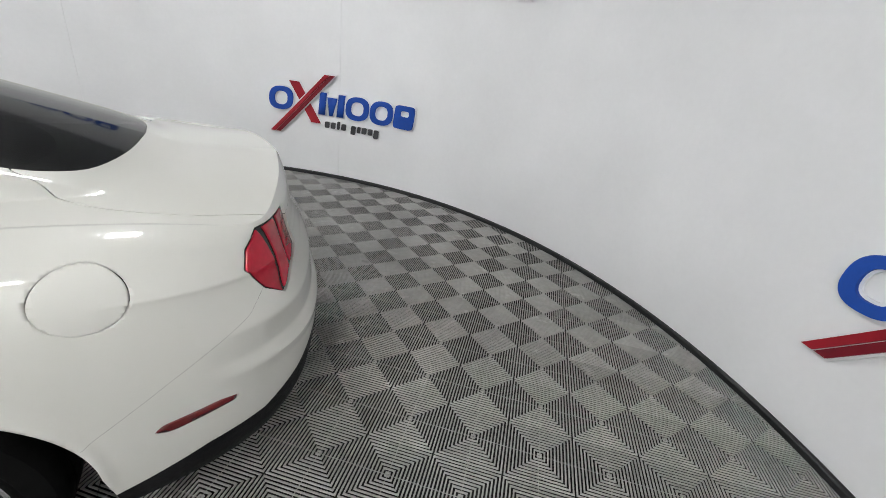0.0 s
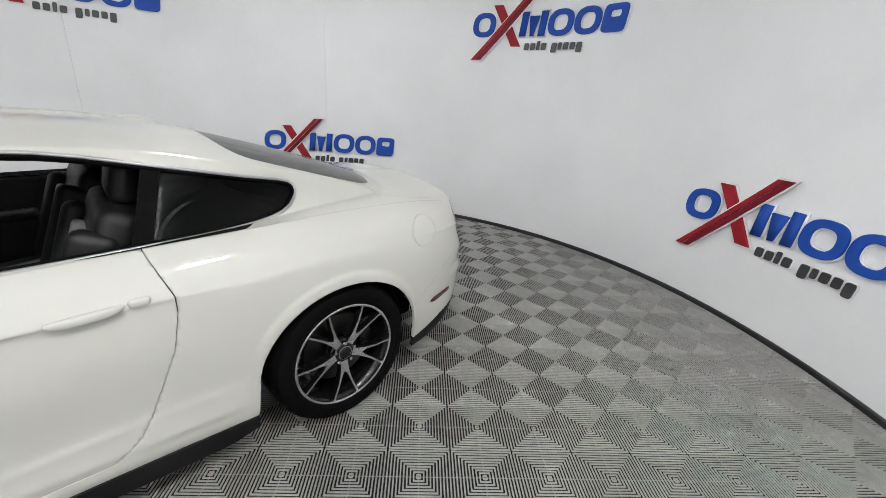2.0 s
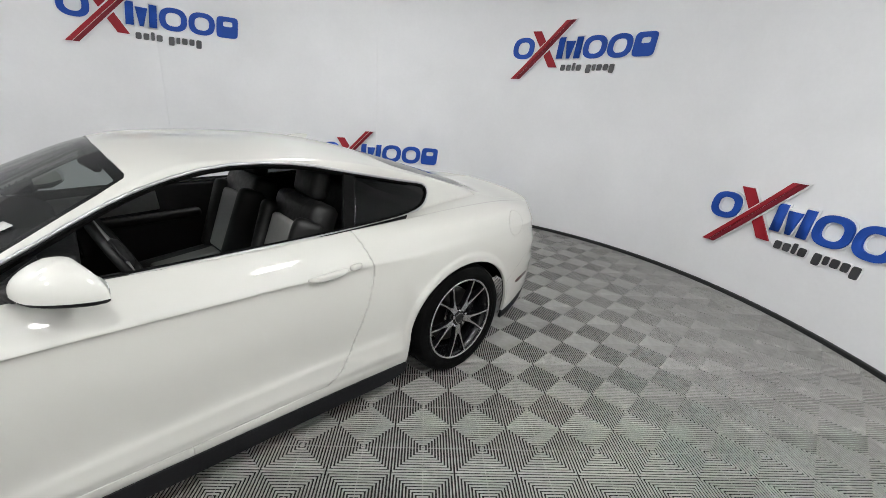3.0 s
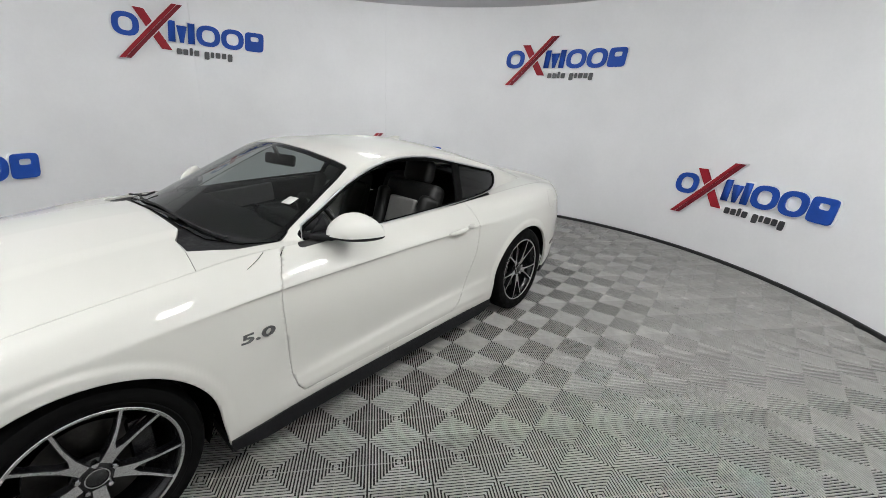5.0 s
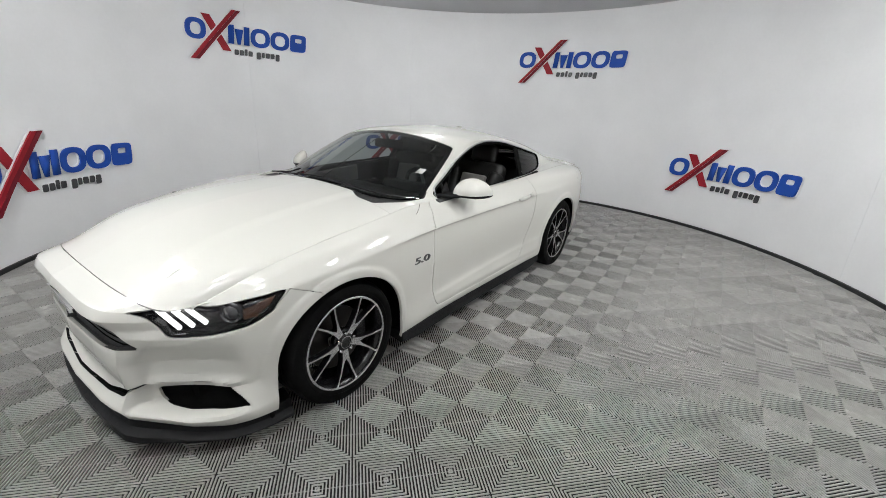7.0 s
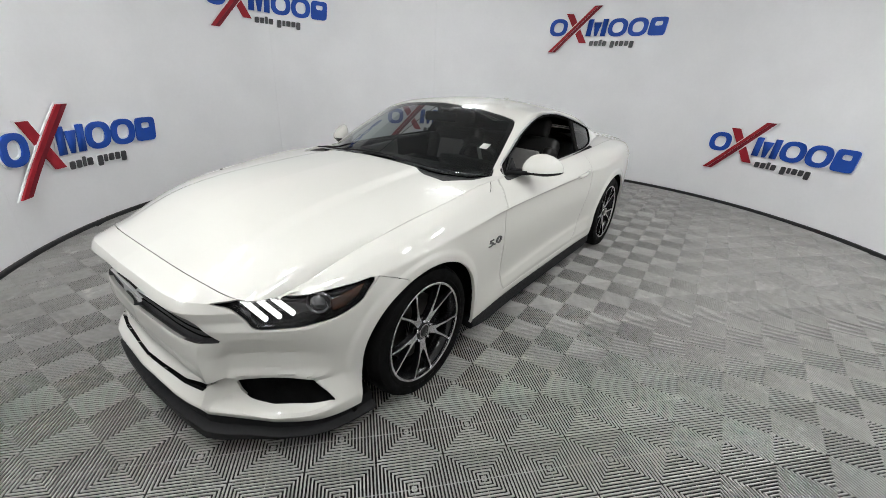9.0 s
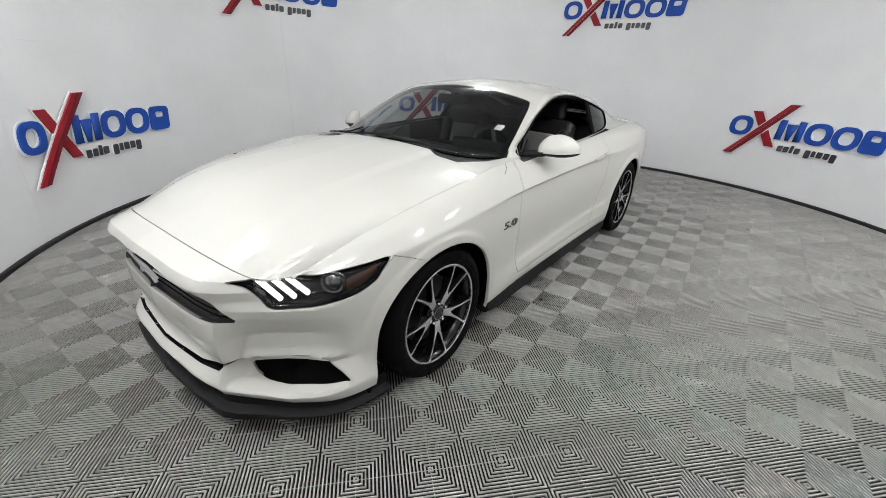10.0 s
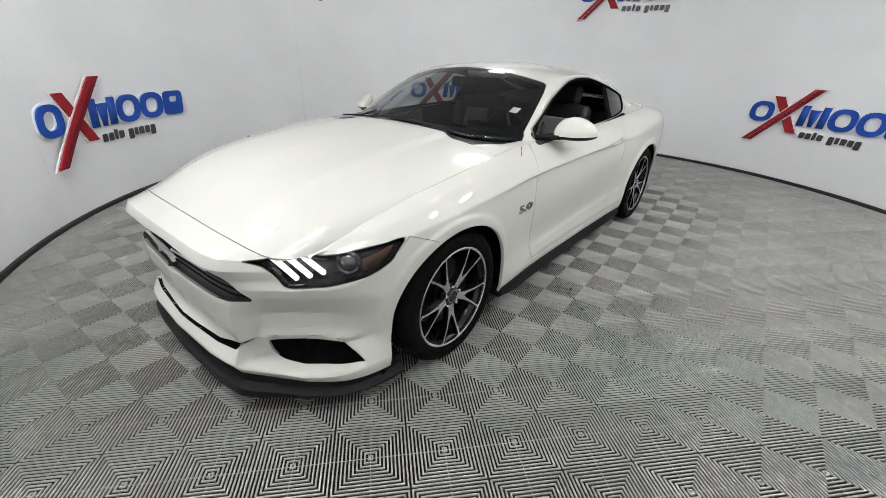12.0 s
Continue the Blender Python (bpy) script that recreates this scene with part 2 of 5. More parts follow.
class Sheet:
    """A surface of many faces that can be cut along the zero line of any field."""

    def __init__(self, verts, faces):
        self.v, self.f = [tuple(p) for p in verts], [tuple(f) for f in faces]

    def array(self):
        return np.array(self.v)

    def cut(self, values, faces=None):
        """Splits the faces where the values change sign: (those below 0, those above)."""
        values = list(values)
        low, high, made = [], [], {}

        def between(i, j):
            key = (i, j) if i < j else (j, i)
            if key not in made:
                a, b = values[key[0]], values[key[1]]
                s = a / (a - b)
                p, q = self.v[key[0]], self.v[key[1]]
                made[key] = len(self.v)
                self.v.append(tuple(p[n] + s * (q[n] - p[n]) for n in range(3)))
                values.append(0.0)
            return made[key]

        for f in self.f if faces is None else faces:
            sign = [values[i] < 0 for i in f]
            if all(sign):
                low.append(f)
            elif not any(sign):
                high.append(f)
            else:
                lo, hi = [], []
                for k, i in enumerate(f):
                    j = f[(k + 1) % len(f)]
                    (lo if sign[k] else hi).append(i)
                    if sign[k] != sign[(k + 1) % len(f)]:
                        c = between(i, j)
                        lo.append(c)
                        hi.append(c)
                if len(lo) > 2:
                    low.append(tuple(lo))
                if len(hi) > 2:
                    high.append(tuple(hi))
        return low, high

    def split(self, faces, field, gap=0.0):
        """The faces inside a field and those outside it, with a gap between the two."""
        inside, rest = self.cut(field(self.array()) + gap, faces)
        if gap:
            _, rest = self.cut(field(self.array()) - gap, rest)
        return inside, rest


def shell_part(name, sheet, faces, mat, parent, mirror, depth=0.018, offset=0.0, label="", rim=True, seam=None):
    """A panel made of a sheet's faces, with its edges turned inwards. mirror: -1 the sheet's own side, 1 the other, 0 both joined."""
    used = sorted({i for f in faces for i in f})
    index = {i: n for n, i in enumerate(used)}
    pts = np.array([sheet.v[i] for i in used])
    fs = [tuple(index[i] for i in f) for f in faces]
    normal = np.zeros_like(pts)
    for f in fs:
        a, b, c = pts[f[0]], pts[f[1]], pts[f[-1]]
        k = np.cross(b - a, c - a)
        for i in f:
            normal[i] += k
    normal /= np.linalg.norm(normal, axis=1)[:, None] + 1e-12
    pts = pts + offset * normal
    count = {}
    for f in fs:
        for k, i in enumerate(f):
            j = f[(k + 1) % len(f)]
            count[(i, j)] = count.get((i, j), 0) + 1
    border = [(i, j) for (i, j) in count if (j, i) not in count and not (abs(pts[i][1]) < 1e-5 and abs(pts[j][1]) < 1e-5)]
    if seam is not None:
        close = np.abs(seam(pts)) < 0.002
        border = [(i, j) for i, j in border if not (close[i] and close[j])]
    bm = bmesh.new()
    for sign in (1, -1):
        if mirror and sign == mirror:
            continue
        # the sheet lies on the side y < 0: sign 1 keeps it there
        vs = [bm.verts.new((p[0], p[1] * sign, p[2])) for p in pts]
        for f in fs:
            loop = [vs[i] for i in (f if sign == 1 else reversed(f))]
            try:
                bm.faces.new(loop)
            except ValueError:
                pass
        if rim:
            turned = {}
            for i, j in border:
                for n in (i, j):
                    if n not in turned:
                        q = pts[n] - depth * normal[n]
                        turned[n] = bm.verts.new((q[0], q[1] * sign, q[2]))
                loop = [vs[j], vs[i], turned[i], turned[j]]
                try:
                    bm.faces.new(loop if sign == 1 else list(reversed(loop)))
                except ValueError:
                    pass
    if not mirror:
        bmesh.ops.remove_doubles(bm, verts=[v for v in bm.verts if abs(v.co.y) < 1e-5], dist=1e-5)
    sharpen(bm, 24)
    return part(name, bm, mat, parent, label)

# ---------------------------------------------------------------- the round studio
CX, CY, BASE_R, WALL_H = 2.128, 0.008, 3.928, 3.05


def on_wall(theta, z, inward=0.0):
    r = BASE_R - inward
    return (CX + r * math.cos(theta), CY + r * math.sin(theta), z)


def wall_panel_bm(a0, a1, steps):
    """One curved sheet of the wall, 50 mm thick, between two angles."""
    bm = bmesh.new()
    levels = [0.0, 0.6, 1.2, 1.8, 2.4, WALL_H]
    grid = {}
    for d in (0, 1):
        for i in range(steps + 1):
            for j, z in enumerate(levels):
                grid[d, i, j] = bm.verts.new(on_wall(a0 + (a1 - a0) * i / steps, z, -0.05 * d))
    n = len(levels) - 1
    for i in range(steps):
        for j in range(n):
            for d in (0, 1):
                bm.faces.new([grid[d, i, j], grid[d, i + 1, j], grid[d, i + 1, j + 1], grid[d, i, j + 1]])
        for j in (0, n):
            bm.faces.new([grid[0, i, j], grid[0, i + 1, j], grid[1, i + 1, j], grid[1, i, j]])
    for i in (0, steps):
        for j in range(n):
            bm.faces.new([grid[0, i, j], grid[0, i, j + 1], grid[1, i, j + 1], grid[1, i, j]])
    bmesh.ops.recalc_face_normals(bm, faces=bm.faces)
    return sharpen(bm, 40)


wall = tagged(new("wall_round"), "round white vinyl studio wall with upright sheet joints", "wall", kind="structure")
JOINTS = [radians(d) for d in (-112, -57, 48, 87.4, 140.5, 186)]
for a0, a1 in zip(JOINTS, JOINTS[1:]):
    part("wall_panel", wall_panel_bm(a0 + 0.00025, a1 - 0.00025, int((a1 - a0) * 40)), WALL, wall)

# the way in: an opening in the round wall with two straight cheeks and a plain back wall
ENTRY = tagged(new("wall_entry"), "plain white walls of the entry bay", "wall", kind="structure")
for theta, side in ((JOINTS[0] + 2 * math.pi, 1), (JOINTS[-1], -1)):
    foot = Vector(on_wall(theta, 0.0))
    away = Vector((math.cos(radians(217)), math.sin(radians(217)), 0))
    turn = Matrix.Rotation(radians(217), 4, "Z")
    part("cheek", box_bm((1.9, 0.06, WALL_H), tuple(foot + away * 0.98 + Vector((0, 0, WALL_H / 2))), 0.004, 1, turn), WALL, ENTRY)
back = Vector((CX, CY, WALL_H / 2)) + Vector((math.cos(radians(217)), math.sin(radians(217)), 0)) * 5.3
part("back_wall", box_bm((0.06, 4.6, WALL_H), tuple(back), 0.004, 1, Matrix.Rotation(radians(217), 4, "Z")), WALL, ENTRY)

crease_bm = bmesh.new()
ring = [[crease_bm.verts.new(on_wall(radians(128.2 + 6.6 * k / 12), 1.525 + dz, d)) for dz, d in ((-0.003, -0.002), (0.0, 0.004), (0.003, -0.002))] for k in range(13)]
for a, b in zip(ring, ring[1:]):
    for k in range(2):
        crease_bm.faces.new((a[k], b[k], b[k + 1], a[k + 1]))
part("wall_crease", crease_bm, SIGN_WHITE, wall, "short raised crease in the vinyl")

bm = bmesh.new()
rings = []
for k in range(181):
    theta = JOINTS[0] + (JOINTS[-1] - JOINTS[0]) * k / 180
    rings.append([bm.verts.new(on_wall(theta, z, d)) for d, z in ((0.022, 0.0), (0.022, 0.028), (0.016, 0.036), (0.001, 0.038), (0.001, 0.0))])
for a, b in zip(rings, rings[1:]):
    for k in range(5):
        bm.faces.new((a[k], a[(k + 1) % 5], b[(k + 1) % 5], b[k]))
bmesh.ops.recalc_face_normals(bm, faces=bm.faces)
sharpen(bm, 30)
tagged(part("baseboard", bm, SKIRT), "black rubber trim along the foot of the wall", "trim", kind="structure")

bm = lathe_bm([(0.0001, WALL_H + 0.004), (6.4, WALL_H + 0.004), (6.4, WALL_H + 0.09), (0.0001, WALL_H + 0.09)], 120, "Z")
bmesh.ops.translate(bm, verts=bm.verts, vec=(CX, CY, 0))
tagged(part("ceiling", bm, CEILING), "flat grey ceiling over the studio", "ceiling", kind="structure")


# Lamps out of view: their square shape and number are assumed.
def ceiling_light(x, y, wide):
    lamp = thing("ceiling_light", "unseen square box lamp added under the grey ceiling for brightness", "lamp", "ceiling lamps", (x, y, WALL_H))
    part("diffuser", box_bm((wide - 0.004, wide - 0.004, 0.10), (0, 0, -0.068), 0.012), DIFFUSER, lamp, "glowing white diffuser")
    for k in range(4):
        m = Matrix.Rotation(k * math.pi / 2, 4, "Z") @ Matrix.Translation((0, wide / 2 + 0.016, -0.014))
        bm = box_bm((wide + 0.064 if k % 2 else wide, 0.03, 0.032), (0, 0, 0), 0.004)
        bmesh.ops.transform(bm, matrix=m, verts=bm.verts)
        part("frame", bm, WHITE_FRAME, lamp)


# Placed and sized for brightness; (-1.85, -1.6) is added to light the nose.
for x, y, wide in ((0.9, -2.65, 0.32), (2.5, -2.8, 0.37), (-1.3, -0.6, 0.26), (-1.85, -1.6, 0.24), (-1.25, 1.1, 0.34), (3.1, 1.1, 0.29)):
    ceiling_light(x, y, wide)

# ---------------------------------------------------------------- raised wall signs


def bar(u0, v0, u1, v1, half, skew=0.0, cuts=8):
    """A long slanted bar as an outline with cuts along its sides."""
    top = [(u0 + (u1 - u0) * k / cuts - half, v0 + (v1 - v0) * k / cuts) for k in range(cuts + 1)]
    low = [(u0 + (u1 - u0) * k / cuts + half, v0 + (v1 - v0) * k / cuts) for k in range(cuts + 1)]
    return low + top[::-1]


def ellipse(u, v, a, b, power=2.3, n=44):
    out = []
    for k in range(n):
        t = 2 * math.pi * k / n
        c, s = math.cos(t), math.sin(t)
        out.append((u + a * math.copysign(abs(c) ** (2 / power), c), v + b * math.copysign(abs(s) ** (2 / power), s)))
    return out


def grown(points, by):
    """The outline pushed outwards."""
    n, out = len(points), []
    area = sum(points[k][0] * points[(k + 1) % n][1] - points[(k + 1) % n][0] * points[k][1] for k in range(n))
    s = 1 if area > 0 else -1
    for k in range(n):
        (ax, ay), (bx, by_), (cx, cy) = points[k - 1], points[k], points[(k + 1) % n]
        n1, n2 = Vector((by_ - ay, ax - bx)), Vector((cy - by_, bx - cx))
        if n1.length < 1e-9 or n2.length < 1e-9:
            out.append((bx, by_))
            continue
        d = (n1.normalized() + n2.normalized()).normalized()
        scale = by / max(0.5, d.dot(n1.normalized()))
        out.append((bx + s * d.x * scale, by_ + s * d.y * scale))
    return out


def sheared(points, v0, lean=0.10):
    return [(u + (v - v0) * lean, v) for u, v in points]


def wall_sign(theta_left, z0):
    """Raised shapes on the wall: rings and blocks in blue, a red cross with a striped arm, small charcoal bars."""
    mid = radians(theta_left) - 0.88 / BASE_R
    ob = thing("wall_sign", "raised sign of blue rings and red crossed bars", "sign", "wall signs", on_wall(mid, z0))
    origin = Vector(on_wall(mid, z0))

    def place(base):
        def at(u, v, d):
            return Vector(on_wall(radians(theta_left) - u / BASE_R, z0 + v, base + d)) - origin
        return at

    def piece(name, outline, mat, hole=None, base=0.016, thick=0.018, edge=0.013):
        part(name, prism_bm(outline, thick, hole, place(base)), mat, ob)
        part("backing", prism_bm(grown(outline, edge), 0.012, grown(hole, -edge) if hole else None, place(base - 0.0105)), SIGN_WHITE, ob)

    for u, w in ((0.138, 0.138), (1.055, 0.142), (1.354, 0.142)):
        piece("ring", sheared(ellipse(u, 0, w, 0.125, 2.5), 0), SIGN_BLUE, sheared(ellipse(u, 0, w - 0.063, 0.125 - 0.052, 2.5), 0))
    for u in (0.628, 0.852):
        piece("block", sheared([(u - 0.038, -0.119), (u + 0.038, -0.119), (u + 0.038, 0.119), (u - 0.038, 0.119)], 0), SIGN_BLUE)
    piece("block", sheared([(0.722, -0.119), (0.760, -0.119), (0.800, 0.075), (0.682, 0.075)], 0), SIGN_BLUE)
    piece("block", sheared(ellipse(1.636, 0, 0.122, 0.121, 6), 0), SIGN_BLUE, sheared(ellipse(1.640, 0.038, 0.054, 0.030, 4), 0))
    piece("crossbar", bar(0.548, -0.220, 0.294, 0.196, 0.055), SIGN_RED)
    piece("stripe", bar(0.036, -0.366, 0.690, 0.304, 0.027), SIGN_RED, base=0.036)
    piece("stripe", bar(0.098, -0.366, 0.752, 0.304, 0.027), SIGN_DEEP_RED, base=0.036)
    u = 0.655
    for k, w in enumerate((0.058, 0.056, 0.036, 0.060, 0, 0.060, 0.040, 0.060, 0.056, 0.060)):
        if w:
            low = -0.285 if k in (5, 9) else -0.258
            high = -0.168 if k == 2 else -0.188
            piece("bar", sheared(ellipse(u + w / 2, (low + high) / 2, w / 2, (high - low) / 2, 5, 16), -0.22), SIGN_GREY, thick=0.010, edge=0.005)
        u += (w or 0.026) + 0.018
    return ob


for theta_left, z0 in ((-20.2, 0.835), (19.9, 2.33), (60.0, 0.835), (100.0, 2.325), (139.9, 0.825)):
    wall_sign(theta_left, z0)

# ---------------------------------------------------------------- the car: its skin
# Nose towards -x, front axle at x = 0; the sheets are built for the side y < 0 and mirrored.
CAR_Y = 0.040
FRONT_AXLE, REAR_AXLE, FRONT_HUB_Z, REAR_HUB_Z = 0.0, 2.725, 0.335, 0.343
car = thing("car", "white two-door sports coupe with black splitter parked on the tiles", "car", "", (0, CAR_Y, 0))

# Lines round the body at rising heights: x, half width and height at stations from the nose to the tail.
STATIONS = list(range(19))
LINE_X = [-0.900, -0.862, -0.803, -0.678, -0.50, -0.29, 0.0, 0.40, 0.75, 1.40, 2.00, 2.35, 2.72, 3.10, 3.40, 3.595, 3.700, 3.752, 3.767]
LINE_H = [0.0, 0.29, 0.460, 0.635, 0.78, 0.872, 0.918, 0.918, 0.905, 0.905, 0.918, 0.938, 0.950, 0.935, 0.875, 0.755, 0.56, 0.29, 0.0]
# For each line: shift of x at the nose, shift of half width on the sides, shift of x at the tail, and heights.
LINES = [
    # foot
    ([-0.005, -0.020, -0.056, -0.010, -0.010, 0, 0, 0, 0, 0, 0, 0, 0, 0, -0.01, -0.04, -0.06, -0.07, -0.07],
     [0, 0, -0.015, 0.035, 0.030, -0.005, -0.03, -0.02, -0.015, -0.015, -0.015, -0.02, -0.025, -0.03, -0.05, -0.05, -0.03, -0.01, 0],
     [0.155, 0.155, 0.162, 0.138, 0.130, 0.145, 0.17, 0.175, 0.195, 0.19, 0.19, 0.19, 0.18, 0.18, 0.18, 0.185, 0.19, 0.19, 0.19]),
    # lower edge
    ([-0.028, -0.042, -0.070, -0.030, -0.020, 0, 0, 0, 0, 0, 0, 0, 0, 0, 0, -0.01, -0.015, -0.02, -0.02],
     [0, 0, -0.015, 0.045, 0.035, 0.0, -0.012, -0.004, 0.0, 0.0, 0.0, -0.004, -0.01, -0.012, -0.02, -0.02, -0.01, 0, 0],
     [0.205, 0.205, 0.205, 0.180, 0.180, 0.21, 0.25, 0.25, 0.255, 0.25, 0.255, 0.26, 0.26, 0.255, 0.26, 0.27, 0.28, 0.28, 0.28]),
    # hollow above the sill
    ([0.008, -0.008, -0.044, 0.012, 0.01, 0, 0, 0, 0, 0, 0, 0, 0, 0, 0.005, 0.01, 0.015, 0.015, 0.015],
     [0, 0, -0.018, -0.012, -0.012, -0.004, -0.004, -0.006, -0.014, -0.018, -0.014, -0.006, -0.002, -0.002, -0.004, 0, 0, 0, 0],
     [0.285, 0.285, 0.295, 0.285, 0.30, 0.35, 0.38, 0.38, 0.375, 0.37, 0.37, 0.38, 0.40, 0.40, 0.41, 0.42, 0.43, 0.43, 0.43]),
    # middle of the side
    ([0.006, -0.010, -0.046, 0.008, 0, 0, 0, 0, 0, 0, 0, 0, 0, 0, 0.01, 0.015, 0.015, 0.01, 0.01],
     [0, 0, -0.008, 0, 0.003, 0.004, 0.004, 0.0, -0.008, -0.010, -0.004, 0.002, 0.004, 0.002, 0.002, 0.002, 0, 0, 0],
     [0.43, 0.43, 0.44, 0.46, 0.49, 0.52, 0.54, 0.54, 0.53, 0.53, 0.54, 0.55, 0.57, 0.57, 0.57, 0.57, 0.57, 0.57, 0.57]),
    # above the middle
    ([0.0, -0.012, -0.036, 0.0, 0, 0, 0, 0, 0, 0, 0, 0, 0, 0, 0.0, 0.0, -0.01, -0.01, -0.01],
     [0, 0, 0, 0.004, 0.006, 0.007, 0.008, 0.003, -0.004, -0.004, 0.002, 0.004, 0.003, 0.001, 0.002, 0.002, 0, 0, 0],
     [0.53, 0.53, 0.53, 0.55, 0.59, 0.645, 0.685, 0.685, 0.675, 0.68, 0.69, 0.70, 0.71, 0.71, 0.70, 0.68, 0.67, 0.67, 0.67]),
    # under the crease
    ([0.0, -0.014, -0.036, -0.004, 0, 0, 0, 0, 0, 0, 0, 0, 0, 0, -0.01, -0.02, -0.035, -0.04, -0.04],
     [0, 0, 0, -0.002, 0.002, 0.004, 0.004, -0.001, -0.010, -0.010, -0.006, -0.002, -0.004, -0.006, -0.006, -0.006, 0, 0, 0],
     [0.62, 0.62, 0.61, 0.615, 0.645, 0.725, 0.775, 0.795, 0.80, 0.805, 0.81, 0.815, 0.82, 0.815, 0.80, 0.77, 0.76, 0.77, 0.77]),
    # the crease
    ([-0.026, -0.044, -0.062, -0.012, 0, 0, 0, 0, 0, 0, 0, 0, 0, 0, -0.02, -0.035, -0.06, -0.065, -0.065],
     [0, 0, 0, -0.010, -0.008, -0.006, -0.010, -0.005, -0.004, -0.003, -0.004, -0.016, -0.020, -0.020, -0.018, -0.012, -0.004, 0, 0],
     [0.675, 0.675, 0.665, 0.66, 0.675, 0.755, 0.81, 0.825, 0.828, 0.835, 0.843, 0.86, 0.88, 0.88, 0.865, 0.84, 0.84, 0.85, 0.85]),
    # shoulder
    ([-0.008, -0.026, -0.040, -0.006, -0.01, -0.02, 0, 0, 0, 0, 0, 0, 0, 0, -0.035, -0.05, -0.075, -0.08, -0.08],
     [0, 0, 0, -0.02, -0.045, -0.06, -0.065, -0.060, -0.060, -0.050, -0.050, -0.062, -0.070, -0.072, -0.060, -0.035, -0.010, 0, 0],
     [0.722, 0.717, 0.705, 0.692, 0.703, 0.795, 0.865, 0.895, 0.905, 0.91, 0.925, 0.945, 0.955, 0.955, 0.940, 0.915, 0.925, 0.935, 0.94]),
    # upper edge: bonnet joint, window foot, boot joint
    ([0.088, 0.070, 0.044, -0.022, -0.062, -0.06, 0, 0, -0.03, 0, 0, 0, 0, 0, -0.03, -0.062, -0.098, -0.105, -0.100],
     [0, 0, 0.0, -0.034, -0.110, -0.137, -0.148, -0.133, -0.14, -0.105, -0.118, -0.148, -0.19, -0.20, -0.155, -0.055, -0.015, 0, 0],
     [0.759, 0.753, 0.731, 0.705, 0.716, 0.81, 0.887, 0.94, 0.955, 0.962, 0.98, 0.99, 0.995, 0.99, 0.968, 0.953, 0.968, 0.982, 0.987]),
]
N_ALONG, N_UP = 541, 113
along = np.linspace(0, 18, N_ALONG)
line_pts = []
for level_n, (nose, side, z) in enumerate(LINES):
    straight = (0.85, 0.85, 0.85, 0.85, 0.6, 0.35, 0.25, 0.2, 0.0)[level_n] * np.clip((3.6 - along) / 0.8, 0, 1)
    fx = spline(STATIONS, np.array(LINE_X) + np.array(nose))(along)
    fh = spline(STATIONS, np.array(LINE_H) + np.array(side))(along)
    fx = fx + straight * (np.interp(along, STATIONS, np.array(LINE_X) + np.array(nose)) - fx)
    fh = fh + straight * (np.interp(along, STATIONS, np.array(LINE_H) + np.array(side)) - fh)
    line_pts.append(np.stack([fx, -np.maximum(fh, 0), spline(STATIONS, z)(along)], 1))
line_pts = np.array(line_pts)
line_pts[:, 0, 1] = line_pts[:, -1, 1] = 0.0
rows = np.linspace(0, len(LINES) - 1, N_UP)
across = [spline(range(len(LINES)), line_pts[:, k, n])(rows) for k in range(N_ALONG) for n in range(3)]
bent = [np.interp(rows, range(len(LINES)), line_pts[:, k, n]) for k in range(N_ALONG) for n in range(3)]
crisp = np.repeat(0.8 * np.clip((5.6 - along) / 1.6, 0, 1) + 0.35 * np.clip((along - 13.5) / 1.5, 0, 1), 3)[:, None]
across = np.array(across) * (1 - crisp) + np.array(bent) * crisp
wrap = np.array(across).reshape(N_ALONG, 3, N_UP).transpose(0, 2, 1)


def ramp(v, a, b):
    u = np.clip((v - a) / (b - a), 0, 1)
    return u * u * (3 - 2 * u)


# hollows of the nose and the tail, and a scoop in front of the corner intake
px, ph, pz = wrap[..., 0].copy(), -wrap[..., 1].copy(), wrap[..., 2].copy()
nose_side = px < -0.3
face = np.interp(pz, (0.17, 0.215, 0.25, 0.30, 0.405, 0.43, 0.50, 0.52), (0.0, 0.012, 0.0, -0.020, 0.007, 0.010, 0.008, 0.0)) * (1 - ramp(ph, 0.38, 0.50)) * nose_side
wrap[..., 0] -= face
tailward = ramp(px, 3.14, 3.32)
line_z = 0.856 - 0.06 * (px - 3.17)
fold = 0.007 * tailward * np.where(pz > line_z, np.exp(-np.abs(pz - line_z) / 0.05), np.exp(-np.abs(pz - line_z) / 0.012))
step = np.interp(pz, (0.50, 0.54, 0.59, 0.615, 0.68, 0.76), (0.0, 0.008, -0.010, -0.006, 0.008, 0.0)) * ramp(px, 3.30, 3.62)
wrap[..., 1] -= (fold + step * 0.5) * (wrap[..., 1] < -0.05)
wrap[..., 0] += step * 0.8
slant = px * 0.793 + ph * 0.61
# the middle of the nose stands proud of the corners, with an upright edge on each side
edge_at = np.interp(pz, (0.20, 0.30, 0.53, 0.60), (0.450, 0.458, 0.538, 0.575))
proud = np.interp(pz, (0.185, 0.215, 0.30, 0.42, 0.545), (0.0, 0.034, 0.040, 0.024, 0.0))
wrap[..., 0] += proud * ramp(ph, edge_at, edge_at + 0.014) * (1 - ramp(ph, 0.60, 0.76)) * nose_side
roof_z = np.interp(slant, (-0.43, -0.39, -0.275, -0.02, 0.071, 0.154), (0.31, 0.317, 0.336, 0.330, 0.254, 0.17))
scoop = 0.055 * ramp(slant, -0.43, -0.33) * ramp(roof_z - pz, 0.0, 0.028) * ramp(pz, 0.190, 0.214) * (1 - ramp(slant, 0.06, 0.13)) * nose_side
